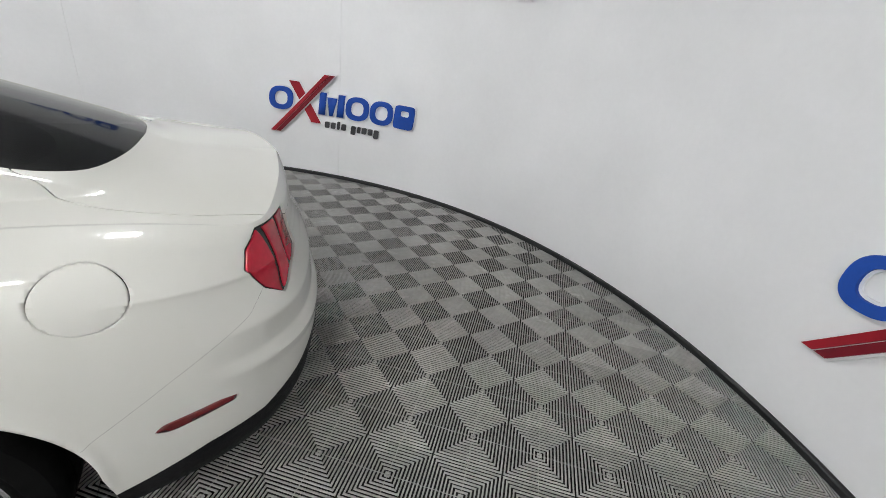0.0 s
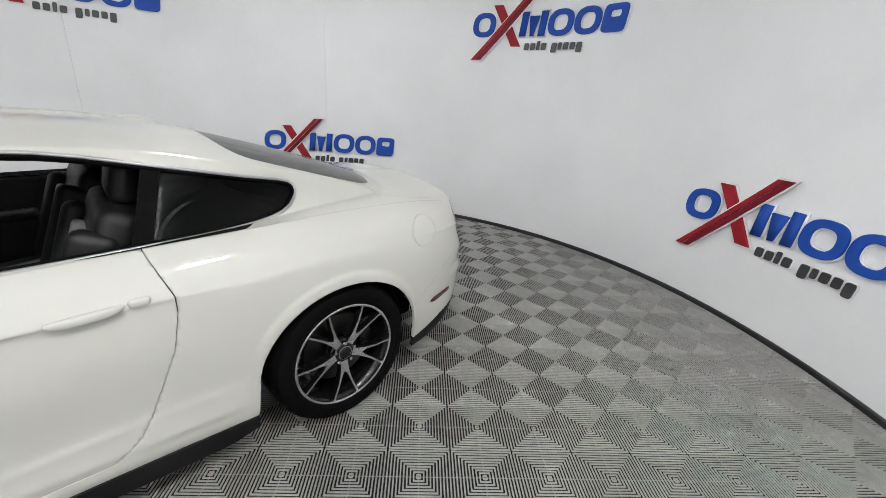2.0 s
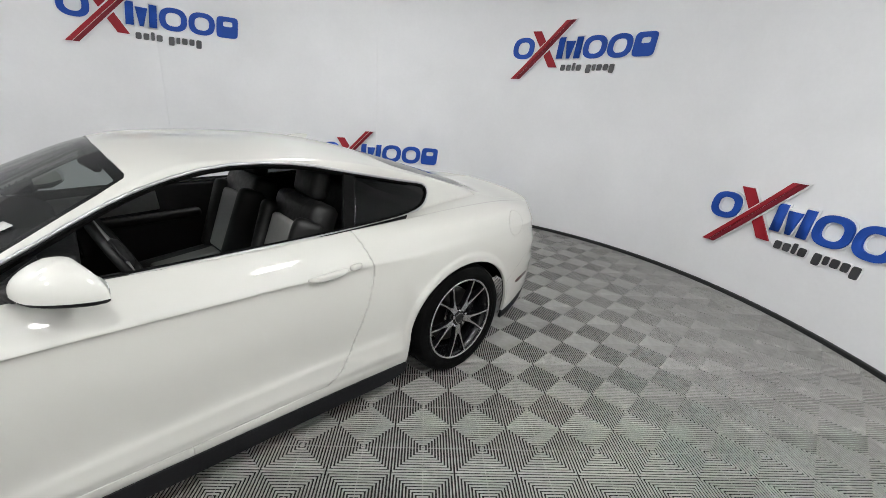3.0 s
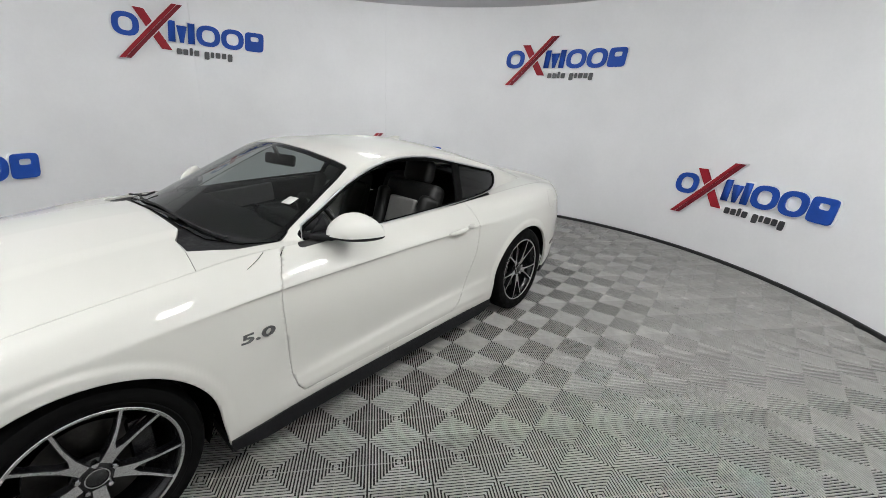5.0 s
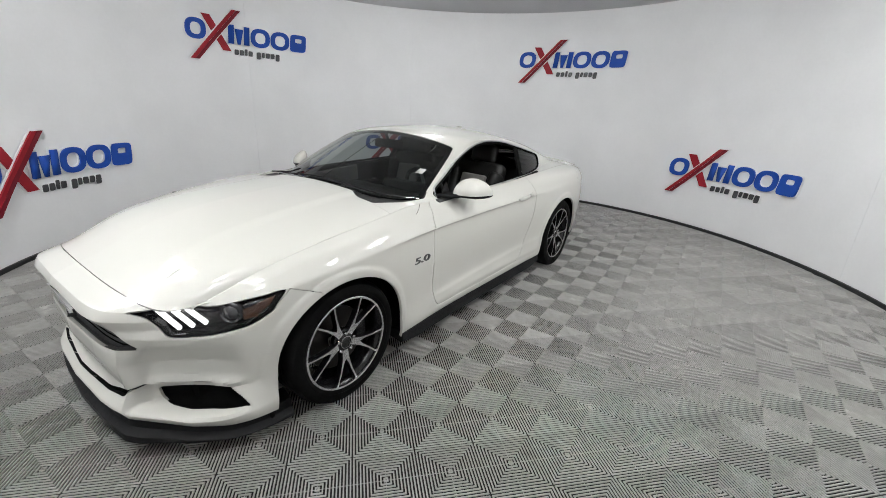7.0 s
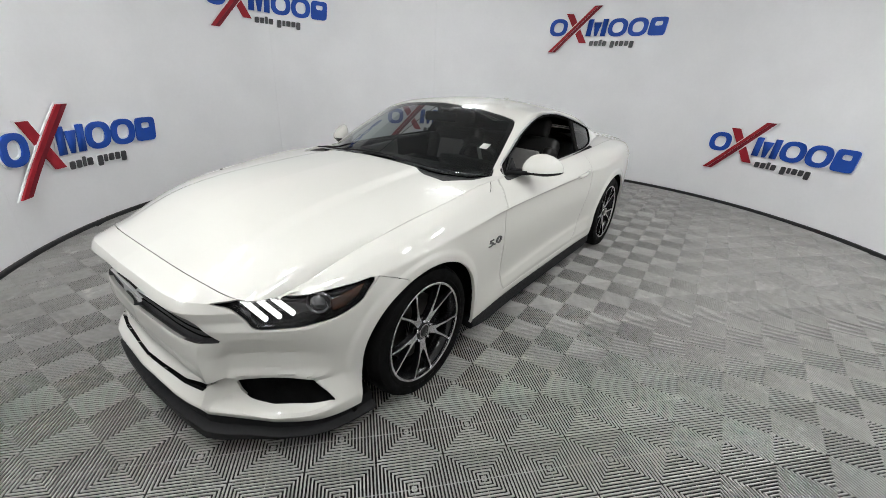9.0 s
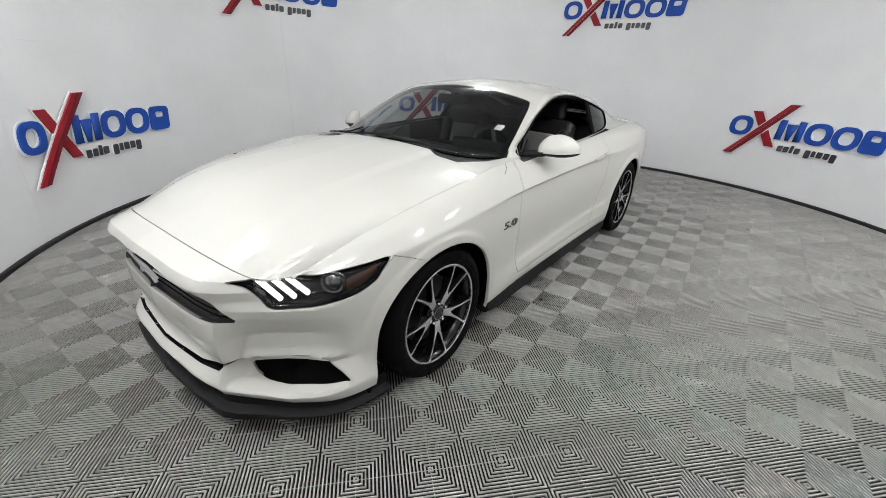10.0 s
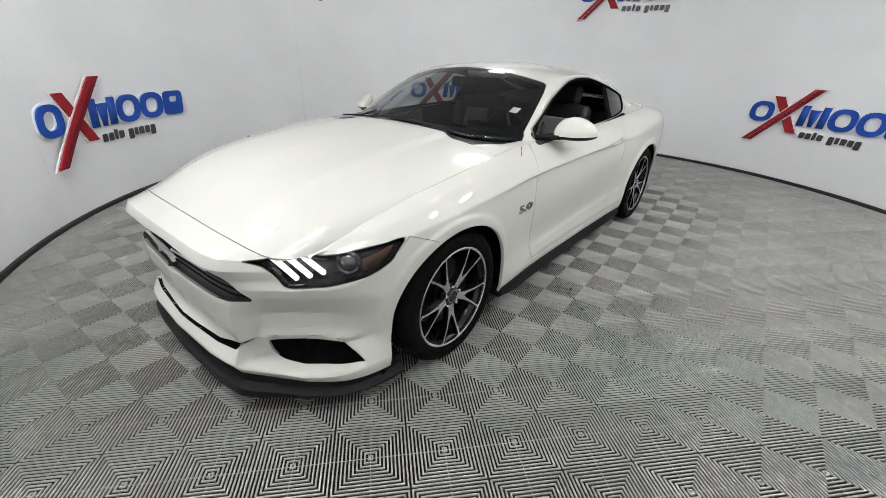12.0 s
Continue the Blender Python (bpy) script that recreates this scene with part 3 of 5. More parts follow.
swell = np.interp(pz, (0.30, 0.325, 0.36, 0.43, 0.53, 0.58, 0.62), (0.0, 0.016, -0.014, -0.036, 0.002, 0.012, 0.0)) * ramp(slant, -0.42, -0.26) * (1 - ramp(slant, -0.04, 0.14)) * nose_side
scoop = scoop - swell
wrap[..., 0] += scoop * 0.61
wrap[..., 1] += scoop * 0.79
# a fold low on the door and flared edges round the wheel arches
low_line = 0.345 + 0.035 * (px - 0.8)
sill = 0.010 * np.where(pz > low_line, np.exp(-(pz - low_line) / 0.018), 1.0) * ramp(pz, 0.255, 0.30) * ramp(px, 0.55, 0.95) * (1 - ramp(px, 2.15, 2.35))
flare = 0.0
for ax, az, high in ((0.005, 0.335, 0.378), (2.72, 0.345, 0.372)):
    away = np.hypot(px - ax, pz - az) - high
    flare = flare + 0.008 * (1 - ramp(away, 0.035, 0.062)) * ramp(pz, 0.25, 0.36) * (np.abs(px - ax) < 0.6)
wrap[..., 1] -= (sill + flare) * (ph > 0.5)
wrap_faces = [(i * N_UP + j, (i + 1) * N_UP + j, (i + 1) * N_UP + j + 1, i * N_UP + j + 1) for i in range(N_ALONG - 1) for j in range(N_UP - 1)]
SIDE = Sheet(wrap.reshape(-1, 3), wrap_faces)
TOP_EDGE = wrap[:, -1]

# ---- the upper sheet: bonnet, windscreen, roof, rear window and boot
k_front, k_rear = int(N_ALONG * 4 / 18), int(N_ALONG * 15 / 18)
edge_x = TOP_EDGE[k_front : k_rear + 1, 0]
edge_h = spline(edge_x[::6], -TOP_EDGE[k_front : k_rear + 1, 1][::6])
edge_z = spline(edge_x[::6], TOP_EDGE[k_front : k_rear + 1, 2][::6])
X_FRONT, X_REAR = float(edge_x[::6][0]), float(edge_x[::6][-1])
front_h, front_x, front_z = -TOP_EDGE[: k_front + 1, 1], TOP_EDGE[: k_front + 1, 0], TOP_EDGE[: k_front + 1, 2]
rear_h, rear_x, rear_z = -TOP_EDGE[k_rear:, 1][::-1], TOP_EDGE[k_rear:, 0][::-1], TOP_EDGE[k_rear:, 2][::-1]
CENTRE = spline([-0.86, -0.6, -0.3, 0.0, 0.5, 0.9, 2.4, 3.0, 3.3, 3.55, 3.735], [0.764, 0.870, 0.928, 0.960, 0.990, 0.99, 1.01, 1.025, 1.014, 0.996, 0.990])


def soft_min(a, b, k):
    h = np.clip(0.5 + 0.5 * (b - a) / k, 0, 1)
    return b + (a - b) * h - k * h * (1 - h)


def soft_max(a, b, k):
    return -soft_min(-a, -b, k)


HOUSE_H = spline([0.4, 0.85, 1.2, 1.6, 2.1, 2.45, 2.7, 3.0, 3.4, 3.8], [0.70, 0.755, 0.790, 0.800, 0.795, 0.755, 0.700, 0.640, 0.56, 0.48])


def house(x, h):
    """Height of the windscreen, roof, rear window and side glass."""
    xi = x - 0.30 * h * h
    screen = 0.985 + 0.505 * (xi - 0.50) - 0.05 * (xi - 0.5) ** 2 - 0.21 * h * h
    roof = 1.353 - 0.115 * (x - 1.68) ** 2 - 0.17 * h * h
    back = 1.300 - 0.282 * (x - 2.36) - 0.02 * (x - 2.36) ** 2 - 0.17 * h * h
    side = 0.935 + (HOUSE_H(x) - h) * 1.85 + 0.25 * np.maximum(HOUSE_H(x) - h, 0) ** 2
    top = soft_min(soft_min(roof, screen, 0.05), back, 0.06)
    return soft_min(top, side, 0.055)


def upper(x, h, w, foot):
    """Height of the upper sheet; foot is its edge's height at w = 1."""
    base = foot + (CENTRE(x) - foot) * (1 - w * w)
    ridge = np.clip((0.475 - 0.05 * np.clip(x + 0.5, 0, 1) - h) / 0.08, 0, 1)
    ridge = ridge * ridge * (3 - 2 * ridge)
    fade = np.clip((x + 0.78) / 0.20, 0, 1) * np.clip((0.62 - x) / 0.1, 0, 1)
    base = base + 0.010 * ridge * fade
    return np.where((x > 0.3) & (x < 3.72), soft_max(base, house(x, h), 0.010), base)


N_X, N_W = 440, 110
ws = np.linspace(0, 1, N_W) ** 0.85
ts = np.linspace(0.0008, 1, N_X)
top_v = []
for t in ts:
    x_edge = X_FRONT + (X_REAR - X_FRONT) * t
    h_edge, z_edge = float(edge_h(x_edge)), float(edge_z(x_edge))
    h = ws * h_edge * (0.9955 if x_edge < 0.74 else 1.0)
    x = np.full(N_W, x_edge)
    f = max(0.0, 1 - t / 0.2)
    r = max(0.0, 1 - (1 - t) / 0.12)
    foot = np.full(N_W, z_edge)
    if f > 0:
        x = x + f * (np.interp(ws * front_h[-1], front_h, front_x) - X_FRONT)
        foot = foot + 0 * ws
    if r > 0:
        x = x + r * (np.interp(ws * rear_h[-1], rear_h, rear_x) - X_REAR)
    z = upper(x, h, ws, foot)
    if f > 0:
        z = z * (1 - f**6) + f**6 * np.interp(ws * front_h[-1], front_h, front_z)
    if r > 0:
        z = z * (1 - r**3) + r**3 * np.interp(ws * rear_h[-1], rear_h, rear_z)
    top_v.append(np.stack([x, -h, z], 1))
top_v = np.array(top_v)
top_faces = [(i * N_W + j, (i + 1) * N_W + j, (i + 1) * N_W + j + 1, i * N_W + j + 1)[::-1] for i in range(N_X - 1) for j in range(N_W - 1)]
TOP = Sheet(top_v.reshape(-1, 3), top_faces)

# ---- outlines of panels and openings
GAP = 0.0017


def side_view(points, smooth=0):
    f = outline_field(rounded(points, smooth) if smooth else points)
    return lambda p: f(p[:, 0], p[:, 2])


def front_view(points):
    """Half width and height; only on the nose."""
    f = outline_field(points)
    return lambda p: np.where(p[:, 0] < 0, f(-p[:, 1], p[:, 2]), 1.0)


def corner_view(points):
    """Along the slant of the front corner, and height."""
    f = outline_field(points)
    return lambda p: np.where(p[:, 0] < 0.2, f(p[:, 0] * 0.793 - p[:, 1] * 0.61, p[:, 2]), 1.0)


def tail_view(points):
    f = outline_field(points)
    return lambda p: np.where(p[:, 0] > 3.2, f(-p[:, 1], p[:, 2]), 1.0)


def plan_view(points):
    f = outline_field(points)
    return lambda p: f(p[:, 0], -p[:, 1])


def both(points):
    """An outline given for one half, with its mirror image."""
    return list(points) + [(-a, b) for a, b in reversed(points)]


def mirrored_plan(points):
    return list(points) + [(x, -h) for x, h in reversed(points)]


def arch(ax, az, wide, high, ahead=1.0):
    def field(p):
        dx, dz = p[:, 0] - ax, p[:, 2] - az
        span = np.where(dx < 0, wide * ahead, wide)
        up = np.hypot(dx / span, dz / high) - 1
        low = (np.abs(dx) - span - 0.10 * np.minimum(-dz, 0.3)) / span
        return np.where(dz > 0, up, low) * 0.38
    return field


FRONT_ARCH, REAR_ARCH = arch(FRONT_AXLE + 0.005, 0.335, 0.392, 0.378, 0.94), arch(REAR_AXLE, 0.345, 0.395, 0.372)
DOOR = side_view([(0.90, 1.10), (0.885, 0.972), (0.80, 0.960), (0.757, 0.938), (0.714, 0.87), (0.700, 0.808), (0.698, 0.72), (0.701, 0.62), (0.708, 0.45), (0.716, 0.37), (0.735, 0.30), (0.765, 0.262),
                  (1.3, 0.252), (1.85, 0.262), (1.93, 0.32), (1.985, 0.41), (2.078, 0.64), (2.108, 0.78), (2.108, 0.84), (2.055, 0.985), (2.0, 1.10)])
HEADLIGHT = corner_view(rounded([(-0.310, 0.699), (-0.240, 0.704), (-0.190, 0.714), (-0.120, 0.718), (-0.070, 0.712), (-0.030, 0.704), (0.032, 0.705), (0.120, 0.720), (0.209, 0.736), (0.292, 0.750),
                                 (0.258, 0.695), (0.229, 0.658), (0.136, 0.612), (0.025, 0.594), (-0.061, 0.590), (-0.165, 0.592), (-0.202, 0.636), (-0.236, 0.674), (-0.28, 0.691)], 4))
GRILLE = front_view(both([(0.0, 0.685), (0.12, 0.686), (0.31, 0.675), (0.39, 0.664), (0.45, 0.628), (0.528, 0.534), (0.520, 0.520), (0.36, 0.512), (0.14, 0.509), (0.0, 0.508)][::-1]))
SLIT = front_view(both([(0.0, 0.258), (0.12, 0.260), (0.31, 0.272), (0.448, 0.302), (0.425, 0.268), (0.31, 0.255), (0.12, 0.247), (0.0, 0.245)][::-1]))
FOG = corner_view(rounded([(-0.287, 0.266), (-0.15, 0.270), (0.03, 0.262), (0.062, 0.240), (0.105, 0.203), (-0.05, 0.203), (-0.20, 0.205), (-0.270, 0.216), (-0.294, 0.248)], 3))
TAIL_LAMP = tail_view([(0.802, 0.85), (0.768, 0.898), (0.71, 0.938), (0.52, 0.938), (0.52, 0.79), (0.64, 0.765), (0.733, 0.722), (0.778, 0.772)])
MARKER = side_view([(3.240, 0.441), (3.262, 0.428), (3.29, 0.425), (3.436, 0.442), (3.450, 0.458), (3.40, 0.468), (3.268, 0.458)])
FUEL = side_view([(3.180 + 0.082 * math.cos(a), 0.873 + 0.077 * math.sin(a)) for a in np.linspace(0, 2 * math.pi, 40, endpoint=False)])
FRONT_BUMPER = side_view([(-2, 0.0), (-0.15, 0.0), (-0.15, 0.700), (-0.28, 0.752), (-0.33, 0.70), (-0.45, 0.66), (-0.60, 0.665), (-0.66, 0.700), (-0.9, 0.700), (-2, 0.9)])
REAR_BUMPER = side_view([(5, 0.0), (3.0, 0.0), (3.0, 0.40), (3.30, 0.60), (3.50, 0.72), (3.56, 0.80), (3.60, 0.90), (3.7, 0.90), (5, 0.9)])
DIFFUSER_EDGE = side_view([(3.0, 0.0), (3.0, 0.235), (3.13, 0.250), (3.21, 0.270), (3.356, 0.310), (3.514, 0.328), (3.635, 0.394), (3.70, 0.455), (3.76, 0.48), (4.2, 0.48), (4.2, 0.0)])
NOSE_CAP = side_view([(-2, 0.69), (-0.62, 0.69), (-0.55, 0.72), (-0.45, 0.9), (-2, 0.9)])
SIDE_WINDOW_PTS = rounded([(0.90, 0.962), (1.09, 1.09), (1.32, 1.20), (1.57, 1.262), (1.86, 1.262), (2.14, 1.212), (2.44, 1.150), (2.60, 1.118), (2.632, 1.095),
                           (2.622, 1.065), (2.56, 1.022), (2.40, 1.0), (2.07, 0.990), (1.4, 0.972)], 5)
SIDE_WINDOW = side_view(SIDE_WINDOW_PTS)
SIDE_TRIM = side_view(rounded([(0.865, 0.948), (1.08, 1.103), (1.315, 1.214), (1.57, 1.278), (1.865, 1.278), (2.15, 1.228), (2.46, 1.163), (2.632, 1.128), (2.660, 1.10),
                               (2.65, 1.058), (2.575, 1.008), (2.40, 0.984), (2.07, 0.976), (1.4, 0.960)], 5))
SCREEN = plan_view(mirrored_plan([(0.515, 0.0), (0.53, 0.30), (0.565, 0.50), (0.66, 0.635), (0.80, 0.695), (1.00, 0.650), (1.20, 0.600), (1.285, 0.570), (1.292, 0.545), (1.262, 0.38), (1.235, 0.15), (1.23, 0.0)][::-1]))
COWL = plan_view(mirrored_plan([(0.50, 0.0), (0.508, 0.36), (0.462, 0.46), (0.462, 0.60), (0.62, 0.69), (0.80, 0.712), (0.86, 0.690), (0.80, 0.60), (0.72, 0.0)][::-1]))
BACKLIGHT = plan_view(mirrored_plan(rounded([(2.42, -0.2), (2.42, 0.0), (2.43, 0.25), (2.47, 0.44), (2.56, 0.505), (2.80, 0.525), (2.98, 0.522), (3.08, 0.488), (3.15, 0.41), (3.20, 0.23), (3.215, 0.0), (3.215, -0.2)], 4, False)[4:-4][::-1]))
BONNET = plan_view(mirrored_plan([(-2, 0.0), (-2, 1.0), (-0.2, 1.0), (0.40, 1.0), (0.455, 0.60), (0.462, 0.46), (0.508, 0.36), (0.50, 0.0)][::-1]))
BOOT = plan_view(mirrored_plan(rounded([(3.18, -0.2), (3.18, 0.0), (3.17, 0.20), (3.12, 0.38), (3.05, 0.470), (3.01, 0.520), (3.07, 0.56), (3.13, 0.61), (3.20, 0.648), (3.30, 0.666), (3.42, 0.666), (3.55, 0.658), (4.2, 0.65)], 4, False)[4:][::-1]))

# side sheet
rest = SIDE.f
_, rest = SIDE.split(rest, FRONT_ARCH)
_, rest = SIDE.split(rest, REAR_ARCH)
grille_f, rest = SIDE.split(rest, GRILLE)
slit_f, rest = SIDE.split(rest, SLIT)
fog_f, rest = SIDE.split(rest, FOG)
lamp_f, rest = SIDE.split(rest, HEADLIGHT, GAP)
tail_f, rest = SIDE.split(rest, TAIL_LAMP, GAP)
marker_f, rest = SIDE.split(rest, MARKER, 0.001)
diffuser_f, rest = SIDE.split(rest, DIFFUSER_EDGE, 0.001)
fuel_f, rest = SIDE.split(rest, FUEL, 0.0010)
door_f, rest = SIDE.split(rest, DOOR, GAP)
bumper_f, rest = SIDE.split(rest, lambda p: np.minimum(FRONT_BUMPER(p), NOSE_CAP(p)), 0.0012)
rear_f, rest = SIDE.split(rest, REAR_BUMPER, 0.0003)
fender_f, behind_f = SIDE.split(rest, lambda p: p[:, 0] - 1.3)

shell_part("front_bumper", SIDE, bumper_f, PAINT, car, 0)
shell_part("rear_bumper", SIDE, rear_f, PAINT, car, 0, seam=REAR_BUMPER)
shell_part("diffuser", SIDE, diffuser_f, BLACK_PLASTIC, car, 0, label="black plastic rear valance")
for side in (-1, 1):
    shell_part("fender", SIDE, fender_f, PAINT, car, side)
    door = shell_part("door", SIDE, door_f, PAINT, car, side)
    shell_part("quarter_panel", SIDE, behind_f, PAINT, car, side, seam=REAR_BUMPER)
    shell_part("side_marker", SIDE, marker_f, MARKER_RED, car, side, depth=0.006, label="dark red side marker lens")
    shell_part("tail_lamp", SIDE, tail_f, GLOSS_BLACK, car, side, offset=-0.008, label="gloss black tail lamp housing")
shell_part("fuel_door", SIDE, fuel_f, PAINT, car, -1, depth=0.01)

# upper sheet
rest = TOP.f
trim_f, rest = TOP.split(rest, lambda p: np.maximum(SIDE_TRIM(p), 0.45 + p[:, 1]))
window_f, trim_f = TOP.split(trim_f, SIDE_WINDOW)
seal_f, trim_f = TOP.split(trim_f, lambda p: SIDE_WINDOW(p) - 0.0085)
screen_f, rest = TOP.split(rest, SCREEN, 0.001)
cowl_f, rest = TOP.split(rest, COWL, 0.001)
back_f, rest = TOP.split(rest, BACKLIGHT, 0.0015)
bonnet_f, rest = TOP.split(rest, BONNET, 0.001)
boot_f, roof_f = TOP.split(rest, BOOT, GAP)
_, quarter_f = TOP.split(window_f, lambda p: p[:, 0] - (2.035 + 0.33 * (p[:, 2] - 0.98)), 0.0)
pillar_f, quarter_glass_f = TOP.split(quarter_f, lambda p: p[:, 0] - (2.095 + 0.33 * (p[:, 2] - 0.98)), 0.0)
SCAN = np.linspace(0.40, 0.90, 501)


def glass_h(x, z):
    """Half width of the side glass at a place."""
    level = house(np.full(501, x), SCAN)
    return float(SCAN[np.nonzero(level >= z)[0].max()]) + 0.001


shell_part("bonnet", TOP, bonnet_f, PAINT, car, 0)
shell_part("roof", TOP, roof_f + trim_f, PAINT, car, 0)
shell_part("boot_lid", TOP, boot_f, PAINT, car, 0)
shell_part("cowl", TOP, cowl_f, BLACK_PLASTIC, car, 0, offset=-0.012, label="black plastic cowl")
shell_part("windscreen", TOP, screen_f, GLASS, car, 0, depth=0.005, offset=-0.004, label="windscreen glass")
shell_part("rear_window", TOP, back_f, TINTED, car, 0, depth=0.005, offset=-0.003, label="dark tinted rear window")
for side in (-1, 1):
    shell_part("window_seal", TOP, seal_f, RUBBER, car, side, depth=0.02, offset=-0.002, label="black rubber window seal")
    for name, by, wide, mat, label in (("window_trim", 0.0125, 0.0075, TRIM_GREY, "satin grey window surround"), ("seal_lip", 0.0035, 0.005, RUBBER, "black rubber seal lip")):
        ring = []
        for x, z in grown(SIDE_WINDOW_PTS, by)[::2]:
            ring.append(Vector((x, side * glass_h(x, z), z)))
        part(name, tube_bm(ring, wide, 8, True), mat, car, label)
    shell_part("pillar_cover", TOP, pillar_f, DARK, car, side, offset=-0.004, label="black pillar cover")
    shell_part("quarter_window", TOP, quarter_glass_f, TINTED, car, side, depth=0.005, offset=-0.004, label="dark tinted quarter window")

# ---- lamps, grille and openings, cut from the same skin
DRL = []
for u, v, reach_u, reach_v in ((-0.196, 0.694, 0.070, -0.072), (-0.144, 0.694, 0.068, -0.066), (-0.092, 0.696, 0.066, -0.058)):
    along = Vector((reach_u, reach_v)).normalized()
    across = Vector((-along.y, along.x)) * 0.0098
    low = Vector((u + reach_u, v + reach_v))
    tip = [low + across * math.cos(a) + along * 0.007 * math.sin(a) for a in np.linspace(0, math.pi, 7)]
    DRL.append([(u - 0.0142, v), (low.x - across.x, low.y - across.y)] + [tuple(p) for p in tip[::-1]][1:] + [(u + 0.0142, v)])
INDICATOR = [(0.118, 0.688), (0.186, 0.714), (0.250, 0.733), (0.230, 0.690), (0.171, 0.645), (0.120, 0.634)]
TAIL_BARS = [[(0.799, 0.850), (0.766, 0.895), (0.713, 0.933), (0.712, 0.933), (0.718, 0.80), (0.738, 0.727), (0.775, 0.773)],
             [(0.692, 0.933), (0.634, 0.933), (0.646, 0.772), (0.724, 0.731), (0.700, 0.80)], [(0.612, 0.933), (0.55, 0.933), (0.555, 0.798), (0.631, 0.773)]]
SKIN_ALL = SIDE.array()


LAMP_PTS = np.array([SIDE.v[i] for f in lamp_f for i in f])
LAMP_Q = LAMP_PTS[:, 0] * 0.793 - LAMP_PTS[:, 1] * 0.61
LAMP_Z = LAMP_PTS[:, 2]
LAMP_FIT = np.linalg.lstsq(np.column_stack([np.ones(len(LAMP_Q)), LAMP_Q, LAMP_Z, LAMP_Q**2, LAMP_Q * LAMP_Z, LAMP_Z**2]), LAMP_PTS[:, :2], rcond=None)[0]


def corner_skin(q, z, inward, side):
    """The place on the front corner at a slant and a height, set back from the skin."""
    flat = np.array([1, q, z, q * q, q * z, z * z]) @ LAMP_FIT
    return (flat[0] + 0.61 * inward, (flat[1] + 0.793 * inward) * -side, z)


def nose_skin(h, z, inward):
    """The place on the nose at a half width and a height."""
    near = SKIN_ALL[SKIN_ALL[:, 0] < -0.3]
    a = np.stack([-near[:, 1] - abs(h), near[:, 2] - z], 1)
    pick = np.argsort((a * a).sum(1))[:14]
    flat = np.linalg.lstsq(np.column_stack([np.ones(14), a[pick]]), near[pick, 0], rcond=None)[0][0]
    return (flat + inward, h, z)


amber_f = SIDE.split(lamp_f, corner_view(INDICATOR))[0]
tail_bar_f = [SIDE.split(tail_f, tail_view(o))[0] for o in TAIL_BARS]
inner_lamp_f = SIDE.split(lamp_f, lambda p: HEADLIGHT(p) + 0.012)[0]
for side in (-1, 1):
    lamp = shell_part("headlamp", SIDE, lamp_f, GLOSS_BLACK, car, side, depth=-0.046, offset=-0.048, label="black headlamp housing")
    shell_part("lens", SIDE, inner_lamp_f, LENS, lamp, side, depth=0.003, offset=-0.001, label="clear lamp lens")
    for o in DRL:
        part("running_light", prism_bm(o, 0.006, None, lambda u, v, d: corner_skin(u, v, 0.020 - d, side)), RUNNING, lamp, "lit white running light bar")
    shell_part("indicator", SIDE, amber_f, AMBER, lamp, side, depth=0.012, offset=-0.016, label="dark amber indicator")
    strip = [(-0.158, 0.602), (-0.10, 0.6005), (-0.10, 0.5965), (-0.158, 0.598)]
    part("lamp_strip", prism_bm(strip, 0.006, None, lambda u, v, d: corner_skin(u, v, 0.012 - d, side)), ALLOY, lamp, "thin bright strip")
    at = Vector((-0.485, 0.742 * side, 0.664))
    aim = Vector((-0.78, 0.60 * side, 0.10)).normalized().to_track_quat("Z", "Y").to_matrix().to_4x4()
    bm = lathe_bm([(0.0001, 0.022), (0.018, 0.019), (0.032, 0.008), (0.036, -0.004)], 28, "Z")
    bmesh.ops.transform(bm, matrix=Matrix.Translation(at) @ aim, verts=bm.verts)
    part("projector", bm, LAMP_GREY, lamp, "dark glass projector")
    bm = lathe_bm([(0.036, -0.012), (0.036, 0.006), (0.044, 0.012), (0.050, 0.004), (0.050, -0.012)], 28, "Z", True)
    bmesh.ops.transform(bm, matrix=Matrix.Translation(at) @ aim, verts=bm.verts)
    part("bezel", bm, LAMP_GREY, lamp, "dark metal projector ring")
    for f in tail_bar_f:
        shell_part("light_bar", SIDE, f, LAMP_RED, car, side, depth=0.008, offset=-0.003, label="red tail lamp bar")

shell_part("grille", SIDE, grille_f, GRILLE_GREY, car, 0, depth=-0.032, offset=-0.034, label="black upper grille")
for k in range(6):
    z0 = 0.530 + 0.027 * k
    reach = float(np.interp(z0, (0.53, 0.545, 0.632, 0.668), (0.49, 0.50, 0.435, 0.36)))
    slat = [Vector(nose_skin(reach * (n / 12 - 1), z0, 0.033)) for n in range(25)]
    part("grille_slat", tube_bm(slat, 0.003, 8), DARK, car)
for side in (-1, 1):
    rail = [Vector(nose_skin(side * (0.07 + 0.31 * n / 10), 0.612 + 0.028 * (n / 10) ** 1.5, 0.006)) for n in range(11)]
    part("grille_bar", tube_bm(rail, 0.005, 8), BRIGHT, car, "thin chrome grille bar")
emblem = [(-0.085, -0.018), (-0.03, -0.002), (0.02, 0.012), (0.07, 0.034), (0.088, 0.03), (0.07, 0.012), (0.035, -0.012), (0.05, -0.036), (0.03, -0.034), (0.0, -0.016), (-0.035, -0.022), (-0.06, -0.04), (-0.07, -0.036), (-0.055, -0.02)]
part("grille_emblem", prism_bm(emblem, 0.012, None, lambda u, v, d: nose_skin(u * 1.3, 0.612 + v * 1.35, 0.004 - d)), BRIGHT, car, "plain bright metal emblem")
